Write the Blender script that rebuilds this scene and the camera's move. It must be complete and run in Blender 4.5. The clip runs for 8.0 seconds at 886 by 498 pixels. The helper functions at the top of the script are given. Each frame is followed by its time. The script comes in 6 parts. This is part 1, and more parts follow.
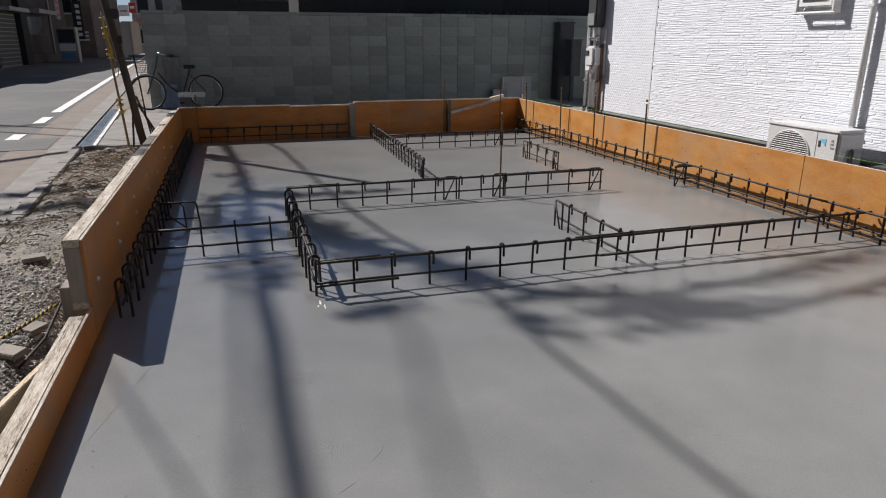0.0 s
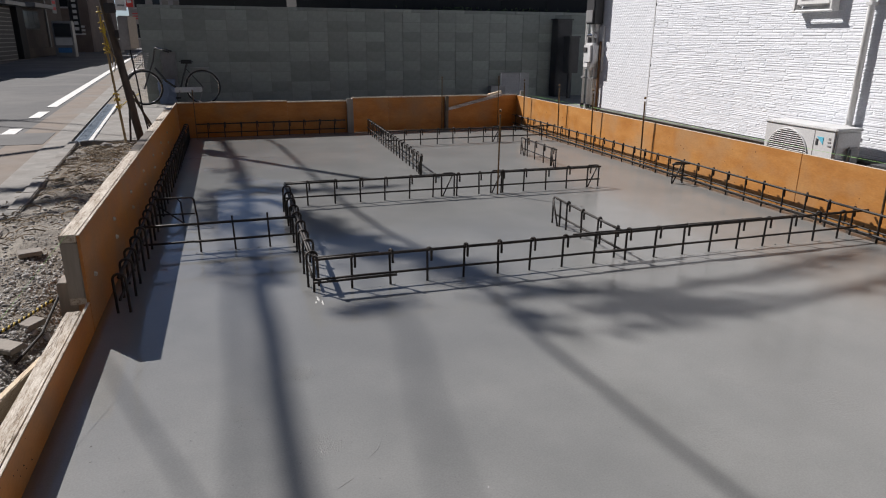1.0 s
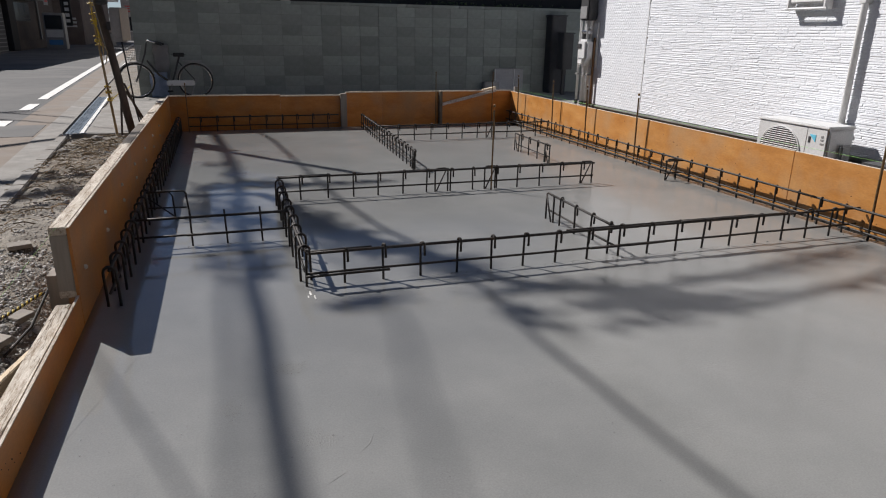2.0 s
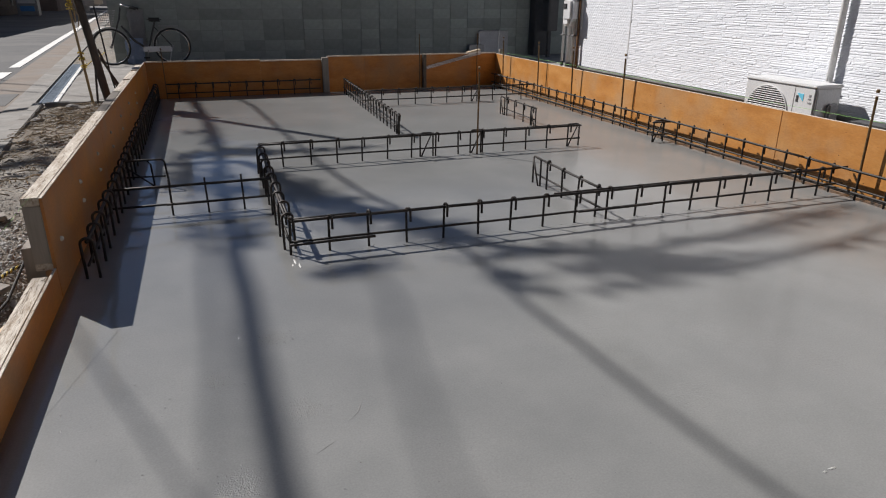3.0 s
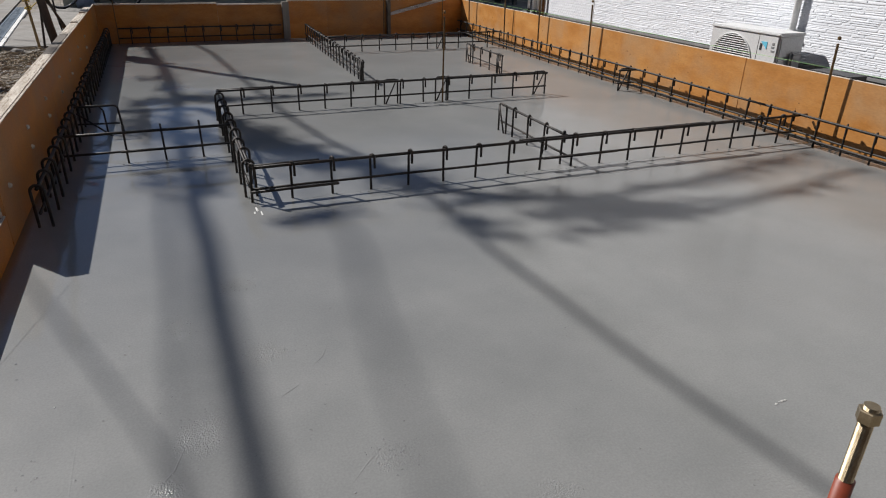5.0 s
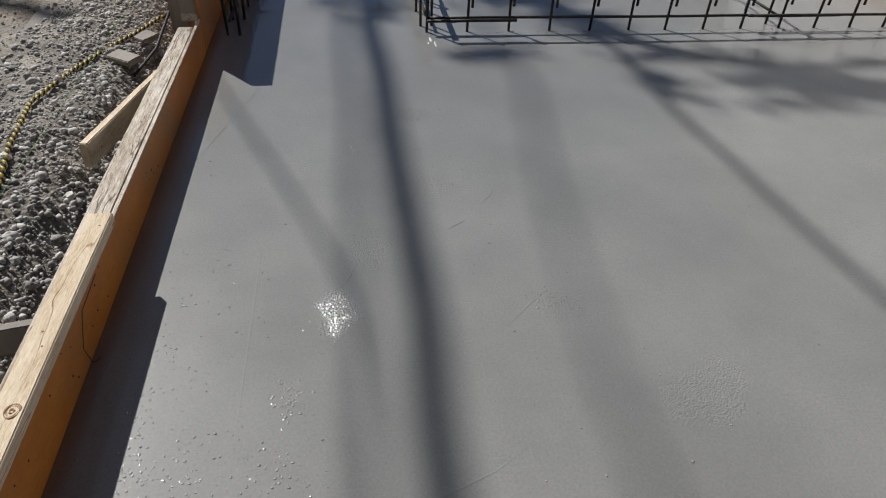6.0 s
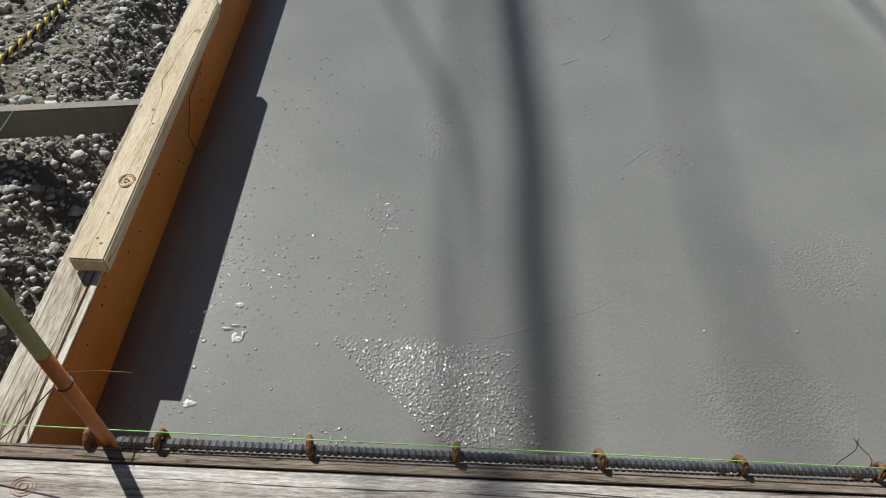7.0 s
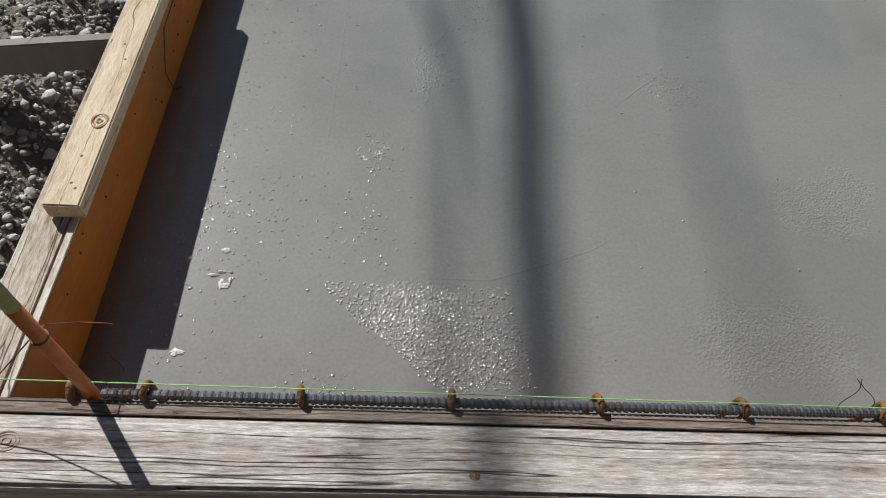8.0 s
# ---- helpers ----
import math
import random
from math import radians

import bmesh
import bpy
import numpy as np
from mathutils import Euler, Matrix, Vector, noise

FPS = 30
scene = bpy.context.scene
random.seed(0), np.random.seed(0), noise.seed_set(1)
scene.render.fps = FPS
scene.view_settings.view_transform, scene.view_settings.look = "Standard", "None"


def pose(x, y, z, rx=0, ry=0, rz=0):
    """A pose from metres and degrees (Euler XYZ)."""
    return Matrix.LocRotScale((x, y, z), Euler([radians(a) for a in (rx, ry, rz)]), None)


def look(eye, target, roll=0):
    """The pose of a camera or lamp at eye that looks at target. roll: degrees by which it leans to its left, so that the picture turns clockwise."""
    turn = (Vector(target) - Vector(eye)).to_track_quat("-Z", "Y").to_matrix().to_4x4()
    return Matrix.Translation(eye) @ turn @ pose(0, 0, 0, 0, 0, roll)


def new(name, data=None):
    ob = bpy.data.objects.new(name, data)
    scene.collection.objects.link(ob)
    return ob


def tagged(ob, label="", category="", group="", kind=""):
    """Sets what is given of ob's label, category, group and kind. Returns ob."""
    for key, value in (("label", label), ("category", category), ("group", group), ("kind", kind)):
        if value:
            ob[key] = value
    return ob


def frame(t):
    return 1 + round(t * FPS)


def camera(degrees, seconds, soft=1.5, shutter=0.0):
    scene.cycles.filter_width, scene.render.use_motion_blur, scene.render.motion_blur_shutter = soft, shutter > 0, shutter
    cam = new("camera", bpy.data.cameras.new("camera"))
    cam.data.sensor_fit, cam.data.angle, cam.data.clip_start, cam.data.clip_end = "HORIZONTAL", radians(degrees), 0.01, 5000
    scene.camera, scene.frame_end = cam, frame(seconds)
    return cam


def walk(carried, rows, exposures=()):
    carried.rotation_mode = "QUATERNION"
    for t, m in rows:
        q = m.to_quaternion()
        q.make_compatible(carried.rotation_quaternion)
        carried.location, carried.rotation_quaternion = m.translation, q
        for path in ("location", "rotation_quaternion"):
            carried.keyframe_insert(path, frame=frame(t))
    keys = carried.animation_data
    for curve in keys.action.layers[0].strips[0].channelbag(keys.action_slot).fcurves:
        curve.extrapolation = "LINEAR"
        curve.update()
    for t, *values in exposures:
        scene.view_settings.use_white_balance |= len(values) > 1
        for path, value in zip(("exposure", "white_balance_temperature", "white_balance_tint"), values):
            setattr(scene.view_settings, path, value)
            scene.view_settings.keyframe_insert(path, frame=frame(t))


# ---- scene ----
cam = camera(67.8, 8.0, soft=1.1)
PATH = [
    (0, (-0.32, -3.172, 1.241), (0.245, -1.35, 0.639), 0.1),
    (0.5, (-0.326, -3.166, 1.237), (0.236, -1.352, 0.61), 0.2),
    (1, (-0.325, -3.17, 1.241), (0.248, -1.354, 0.629), 0.4),
    (2.5, (-0.323, -3.147, 1.223), (0.276, -1.35, 0.581), 0.9),
    (3, (-0.307, -3.12, 1.211), (0.313, -1.359, 0.493), 0.4),
    (3.5, (-0.3, -3.125, 1.202), (0.35, -1.449, 0.326), 0.1),
    (4, (-0.296, -3.129, 1.206), (0.415, -1.45, 0.384), 1.3),
    (4.2, (-0.295, -3.127, 1.204), (0.439, -1.445, 0.408), 1.1),
    (5.3, (-0.299, -3.115, 1.164), (0.334, -1.458, 0.24), 1.5),
    (5.5, (-0.325, -3.095, 1.159), (0.155, -1.455, 0.12), -0.3),
    (6, (-0.395, -3.062, 1.118), (-0.133, -1.508, -0.113), 2.8),
    (6.5, (-0.483, -3.074, 1.058), (-0.281, -1.63, -0.31), 7.6),
    (7, (-0.492, -3.066, 1.012), (-0.403, -1.784, -0.521), 6.4),
    (7.5, (-0.508, -3.045, 0.992), (-0.421, -1.89, -0.639), 8.3),
    (8, (-0.489, -3.036, 0.98), (-0.372, -1.901, -0.662), 7.2),
]
WHITE = ((0.0, 0.23, 6640, 13), (2.5, 0.22, 6640, 12), (4.2, 0.2, 6620, 12), (5.5, 0.16, 6580, 10), (6.5, 0.14, 6600, 8), (7.0, 0.13, 6570, 4), (7.5, 0.12, 6540, 7), (8.0, 0.09, 6560, 8))
walk(cam, [(t, look(eye, target, roll)) for t, eye, target, roll in PATH], WHITE)

# ---------------------------------------------------------------- light
SHADE = Vector((0.68, -0.84, -1.0)).normalized()     # the way the sunlight goes
SUN_EL = math.asin(-SHADE.z)
SUN_AZ = math.atan2(-SHADE.x, -SHADE.y)
world = bpy.data.worlds.new("world")
scene.world = world
world.use_nodes = True
wn = world.node_tree
sky = wn.nodes.new("ShaderNodeTexSky")
sky.sky_type = 'NISHITA'
sky.sun_disc = False
sky.sun_elevation = SUN_EL
sky.sun_rotation = SUN_AZ % (2 * math.pi)
sky.air_density, sky.dust_density, sky.ozone_density = 0.56, 0.3, 3.0
wn.nodes["Background"].inputs["Strength"].default_value = 0.05
wn.links.new(sky.outputs["Color"], wn.nodes["Background"].inputs["Color"])
lamp = bpy.data.lights.new("sun", 'SUN')
lamp.energy, lamp.angle, lamp.color = 5.0, radians(0.53), (1.0, 0.98, 0.955)
sun = new("sun", lamp)
sun.matrix_world = look((-20, 25, 28), Vector((-20, 25, 28)) + SHADE)


# ---------------------------------------------------------------- materials
def material(name, tones, scale=8.0, rough=0.7, metal=0.0, bump=0.2, fine=90.0, depth=0.004, stretch=(1, 1, 1),
             island=0.0, per_object=0.0, rough_spread=0.1, spec=0.5, stain=None, stain_scale=1.3, detail=6.0):
    """A node material: two or more tones mixed by noise, stains at a larger scale, fine grain, and relief."""
    m = bpy.data.materials.new(name)
    m.use_nodes = True
    nt = m.node_tree
    N, L = nt.nodes, nt.links
    bsdf = N["Principled BSDF"]
    co = N.new("ShaderNodeTexCoord")
    mp = N.new("ShaderNodeMapping")
    mp.inputs["Scale"].default_value = stretch
    L.new(co.outputs["Object"], mp.inputs["Vector"])
    n1 = N.new("ShaderNodeTexNoise")
    n1.inputs["Scale"].default_value, n1.inputs["Detail"].default_value = scale, detail
    n1.inputs["Roughness"].default_value = 0.62
    L.new(mp.outputs["Vector"], n1.inputs["Vector"])
    ramp = N.new("ShaderNodeValToRGB")
    el = ramp.color_ramp.elements
    lo, hi = 0.32, 0.68
    el[0].position, el[1].position = lo, hi
    el[0].color, el[1].color = (*tones[0], 1), (*tones[-1], 1)
    for i, c in enumerate(tones[1:-1]):
        e = el.new(lo + (hi - lo) * (i + 1) / (len(tones) - 1))
        e.color = (*c, 1)
    L.new(n1.outputs["Fac"], ramp.inputs["Fac"])
    colour = ramp.outputs["Color"]
    if stain:
        n3 = N.new("ShaderNodeTexNoise")
        n3.inputs["Scale"].default_value, n3.inputs["Detail"].default_value = stain_scale, 5.0
        L.new(co.outputs["Object"], n3.inputs["Vector"])
        r3 = N.new("ShaderNodeMapRange")
        r3.inputs["From Min"].default_value, r3.inputs["From Max"].default_value = 0.48, 0.72
        L.new(n3.outputs["Fac"], r3.inputs["Value"])
        mx = N.new("ShaderNodeMix")
        mx.data_type = 'RGBA'
        mx.inputs[7].default_value = (*stain, 1)
        L.new(r3.outputs["Result"], mx.inputs[0])
        L.new(colour, mx.inputs[6])
        colour = mx.outputs[2]
    n2 = N.new("ShaderNodeTexNoise")
    n2.inputs["Scale"].default_value, n2.inputs["Detail"].default_value = fine, 4.0
    L.new(mp.outputs["Vector"], n2.inputs["Vector"])
    grain = N.new("ShaderNodeMapRange")
    grain.inputs["To Min"].default_value, grain.inputs["To Max"].default_value = 0.8, 1.2
    L.new(n2.outputs["Fac"], grain.inputs["Value"])
    hv = N.new("ShaderNodeHueSaturation")
    L.new(colour, hv.inputs["Color"])
    value = grain.outputs["Result"]
    for amount, kind in ((island, 0), (per_object, 1)):
        if amount:
            if kind == 0:
                g = N.new("ShaderNodeNewGeometry")
                src = g.outputs["Random Per Island"]
            else:
                g = N.new("ShaderNodeObjectInfo")
                src = g.outputs["Random"]
            mr = N.new("ShaderNodeMapRange")
            mr.inputs["To Min"].default_value, mr.inputs["To Max"].default_value = 1 - amount, 1 + amount
            L.new(src, mr.inputs["Value"])
            mu = N.new("ShaderNodeMath")
            mu.operation = 'MULTIPLY'
            L.new(value, mu.inputs[0])
            L.new(mr.outputs["Result"], mu.inputs[1])
            value = mu.outputs[0]
    L.new(value, hv.inputs["Value"])
    L.new(hv.outputs["Color"], bsdf.inputs["Base Color"])
    rr = N.new("ShaderNodeMapRange")
    rr.inputs["To Min"].default_value = max(0.03, rough - rough_spread)
    rr.inputs["To Max"].default_value = min(1.0, rough + rough_spread)
    L.new(n1.outputs["Fac"], rr.inputs["Value"])
    L.new(rr.outputs["Result"], bsdf.inputs["Roughness"])
    bsdf.inputs["Metallic"].default_value = metal
    bsdf.inputs["Specular IOR Level"].default_value = spec
    if bump:
        add = N.new("ShaderNodeMath")
        add.operation = 'ADD'
        L.new(n1.outputs["Fac"], add.inputs[0])
        L.new(n2.outputs["Fac"], add.inputs[1])
        b = N.new("ShaderNodeBump")
        b.inputs["Strength"].default_value, b.inputs["Distance"].default_value = bump, depth
        L.new(add.outputs[0], b.inputs["Height"])
        L.new(b.outputs["Normal"], bsdf.inputs["Normal"])
    return m


PITTED = ((-0.45, -2.49, 0.15, 0.075), (-0.37, -2.56, 0.12, 0.08), (0.1, -1.895, 0.09, 0.07), (0.33, -2.22, 0.14, 0.1), (0.15, -2.53, 0.2, 0.12), (-0.445, -1.87, 0.06, 0.11), (-0.345, -1.645, 0.09, 0.12),
          (-0.384, -1.08, 0.05, 0.08), (-0.14, -1.33, 0.1, 0.09), (-0.17, -0.835, 0.09, 0.06), (0.405, -2.17, 0.08, 0.08))      # x, y and reach


def fresh_concrete():
    """Just-poured concrete, still wet: a thin film of water with slow waves of the float and dull drying patches."""
    m = material("fresh_concrete", [(0.183, 0.187, 0.182), (0.206, 0.209, 0.203), (0.226, 0.228, 0.221)], scale=2.2, rough=0.4, bump=0.0,
                 fine=160, rough_spread=0.06, spec=0.12, stain=(0.178, 0.18, 0.176), stain_scale=0.8)
    nt = m.node_tree
    N, L = nt.nodes, nt.links
    co = N.new("ShaderNodeTexCoord")
    out = None
    for scale, height in ((1.6, 0.006), (9.0, 0.0007), (70.0, 0.00006)):
        n = N.new("ShaderNodeTexNoise")
        n.inputs["Scale"].default_value, n.inputs["Detail"].default_value = scale, 3.0
        L.new(co.outputs["Object"], n.inputs["Vector"])
        b = N.new("ShaderNodeBump")
        b.inputs["Strength"].default_value, b.inputs["Distance"].default_value = 0.55, height
        L.new(n.outputs["Fac"], b.inputs["Height"])
        if out:
            L.new(out, b.inputs["Normal"])
        out = b.outputs["Normal"]
    # wrinkled patches of drying skin
    patch, wrinkle = N.new("ShaderNodeTexNoise"), N.new("ShaderNodeTexNoise")
    patch.inputs["Scale"].default_value, patch.inputs["Detail"].default_value = 2.3, 4.0
    wrinkle.inputs["Scale"].default_value, wrinkle.inputs["Detail"].default_value, wrinkle.inputs["Distortion"].default_value = 1.0, 3.0, 0.8
    mp = N.new("ShaderNodeMapping")
    mp.inputs["Scale"].default_value = (48, 95, 60)
    L.new(co.outputs["Object"], patch.inputs["Vector"])
    L.new(co.outputs["Object"], mp.inputs["Vector"])
    L.new(mp.outputs["Vector"], wrinkle.inputs["Vector"])
    cut = N.new("ShaderNodeMapRange")
    cut.inputs["From Min"].default_value, cut.inputs["From Max"].default_value = 0.54, 0.68
    L.new(patch.outputs["Fac"], cut.inputs["Value"])
    b = N.new("ShaderNodeBump")
    b.inputs["Distance"].default_value = 0.0016
    L.new(cut.outputs["Result"], b.inputs["Strength"])
    L.new(wrinkle.outputs["Fac"], b.inputs["Height"])
    L.new(out, b.inputs["Normal"])
    out = b.outputs["Normal"]
    # pitted spots where air came up through the skin
    ragged = N.new("ShaderNodeTexNoise")
    ragged.inputs["Scale"].default_value, ragged.inputs["Detail"].default_value = 22.0, 4.0
    L.new(co.outputs["Object"], ragged.inputs["Vector"])
    off = N.new("ShaderNodeVectorMath")
    off.operation = 'MULTIPLY_ADD'
    off.inputs[1].default_value = (0.11, 0.11, 0.0)
    L.new(ragged.outputs["Color"], off.inputs[0])
    L.new(co.outputs["Object"], off.inputs[2])
    spots = None
    for x, y, sx, sy in PITTED:
        near = N.new("ShaderNodeMapping")
        near.vector_type = 'TEXTURE'
        near.inputs["Location"].default_value = (x + 0.055, y + 0.055, 0)
        near.inputs["Scale"].default_value = (sx, sy, 1.0)
        L.new(off.outputs[0], near.inputs["Vector"])
        ball = N.new("ShaderNodeTexGradient")
        ball.gradient_type = 'SPHERICAL'
        L.new(near.outputs["Vector"], ball.inputs["Vector"])
        if spots is None:
            spots = ball.outputs["Fac"]
        else:
            most = N.new("ShaderNodeMath")
            most.operation = 'MAXIMUM'
            L.new(spots, most.inputs[0])
            L.new(ball.outputs["Fac"], most.inputs[1])
            spots = most.outputs[0]
    edge = N.new("ShaderNodeMapRange")
    edge.inputs["From Min"].default_value, edge.inputs["From Max"].default_value = 0.05, 0.45
    L.new(spots, edge.inputs["Value"])
    pits = N.new("ShaderNodeTexVoronoi")
    pits.inputs["Scale"].default_value = 210.0
    L.new(co.outputs["Object"], pits.inputs["Vector"])
    b = N.new("ShaderNodeBump")
    b.inputs["Distance"].default_value = 0.0016
    L.new(edge.outputs["Result"], b.inputs["Strength"])
    L.new(pits.outputs["Distance"], b.inputs["Height"])
    L.new(out, b.inputs["Normal"])
    bsdf = N["Principled BSDF"]
    L.new(b.outputs["Normal"], bsdf.inputs["Normal"])
    # the film of water: deeper on the street side, drying towards the white house, and standing in the pits
    along = N.new("ShaderNodeSeparateXYZ")
    L.new(co.outputs["Object"], along.inputs[0])
    blotch = N.new("ShaderNodeTexNoise")
    blotch.inputs["Scale"].default_value, blotch.inputs["Detail"].default_value = 1.1, 4.0
    L.new(co.outputs["Object"], blotch.inputs["Vector"])
    shift = N.new("ShaderNodeMath")
    shift.operation = 'MULTIPLY_ADD'
    shift.inputs[1].default_value = 1.4
    L.new(blotch.outputs["Fac"], shift.inputs[0])
    L.new(along.outputs["X"], shift.inputs[2])
    dry = N.new("ShaderNodeMapRange")
    dry.inputs["From Min"].default_value, dry.inputs["From Max"].default_value = 0.5, 2.2
    L.new(shift.outputs[0], dry.inputs["Value"])
    for socket, wet_value, dry_value in (("Coat Weight", 1.0, 0.5), ("Coat Roughness", 0.06, 0.15)):
        r = N.new("ShaderNodeMapRange")
        r.inputs["To Min"].default_value, r.inputs["To Max"].default_value = wet_value, dry_value
        L.new(dry.outputs["Result"], r.inputs["Value"])
        value = r.outputs["Result"]
        if socket == "Coat Roughness":
            mix = N.new("ShaderNodeMix")
            mix.inputs[3].default_value = 0.08
            L.new(edge.outputs["Result"], mix.inputs[0])
            L.new(value, mix.inputs[2])
            value = mix.outputs[0]
        L.new(value, bsdf.inputs[socket])
    bsdf.inputs["Coat IOR"].default_value = 1.42
    L.new(b.outputs["Normal"], bsdf.inputs["Coat Normal"])
    return m


def weathered(name, tones, split, along, coarse=34.0, width=0.042, slow=2.6, flake=(260.0, 34.0), sway=0.022):
    """Old sawn timber: flaky silver and brown bands along the grain, with narrow open drying splits."""
    m = bpy.data.materials.new(name)
    m.use_nodes = True
    nt = m.node_tree
    N, L = nt.nodes, nt.links
    bsdf = N["Principled BSDF"]
    co = N.new("ShaderNodeTexCoord")
    bend = N.new("ShaderNodeTexNoise")
    bend.inputs["Scale"].default_value, bend.inputs["Detail"].default_value = 4.5, 2.0
    L.new(co.outputs["Object"], bend.inputs["Vector"])
    off = N.new("ShaderNodeVectorMath")
    off.operation = 'MULTIPLY_ADD'
    off.inputs[1].default_value = (sway, sway, sway)
    L.new(bend.outputs["Color"], off.inputs[0])
    L.new(co.outputs["Object"], off.inputs[2])

    def grain(across, lengthwise, detail, roughness=0.6):
        mp = N.new("ShaderNodeMapping")
        mp.inputs["Scale"].default_value = [lengthwise if k == along else across for k in range(3)]
        L.new(off.outputs[0], mp.inputs["Vector"])
        n = N.new("ShaderNodeTexNoise")
        n.inputs["Scale"].default_value, n.inputs["Detail"].default_value = 1.0, detail
        n.inputs["Roughness"].default_value = roughness
        L.new(mp.outputs["Vector"], n.inputs["Vector"])
        return n.outputs["Fac"]

    def maths(kind, a, b):
        n = N.new("ShaderNodeMath")
        n.operation = kind
        for socket, value in zip(n.inputs, (a, b)):
            if isinstance(value, float):
                socket.default_value = value
            else:
                L.new(value, socket)
        return n.outputs[0]

    band, fleck = grain(coarse * 1.6, slow * 2.0, 7.0, 0.72), grain(*flake, 6.0, 0.75)
    mix = maths('ADD', maths('MULTIPLY', band, 0.5), maths('MULTIPLY', fleck, 0.5))
    ramp = N.new("ShaderNodeValToRGB")
    el = ramp.color_ramp.elements
    el[0].position, el[1].position = 0.4, 0.6
    el[0].color, el[1].color = (*tones[0], 1), (*tones[-1], 1)
    for i, c in enumerate(tones[1:-1]):
        e = el.new(0.4 + 0.2 * (i + 1) / (len(tones) - 1))
        e.color = (*c, 1)
    L.new(mix, ramp.inputs["Fac"])
    line = maths('ABSOLUTE', maths('SUBTRACT', grain(coarse, slow * 0.5, 2.0), 0.5), 0.0)
    ragged = maths('MULTIPLY', grain(60.0, 9.0, 3.0), width * 2.0)
    solid = N.new("ShaderNodeMapRange")
    solid.inputs["From Min"].default_value = 0.0
    L.new(line, solid.inputs["Value"])
    L.new(maths('MAXIMUM', maths('SUBTRACT', ragged, width * 0.62), 0.0012), solid.inputs["From Max"])
    mx = N.new("ShaderNodeMix")
    mx.data_type = 'RGBA'
    mx.inputs[6].default_value = (*split, 1)
    L.new(solid.outputs["Result"], mx.inputs[0])
    L.new(ramp.outputs["Color"], mx.inputs[7])
    L.new(mx.outputs[2], bsdf.inputs["Base Color"])
    bsdf.inputs["Roughness"].default_value = 0.88
    bsdf.inputs["Specular IOR Level"].default_value = 0.3
    b = N.new("ShaderNodeBump")
    b.inputs["Strength"].default_value, b.inputs["Distance"].default_value = 0.8, 0.0035
    L.new(maths('ADD', maths('MULTIPLY', mix, 1.2), maths('MULTIPLY', solid.outputs["Result"], 0.5)), b.inputs["Height"])
    L.new(b.outputs["Normal"], bsdf.inputs["Normal"])
    return m


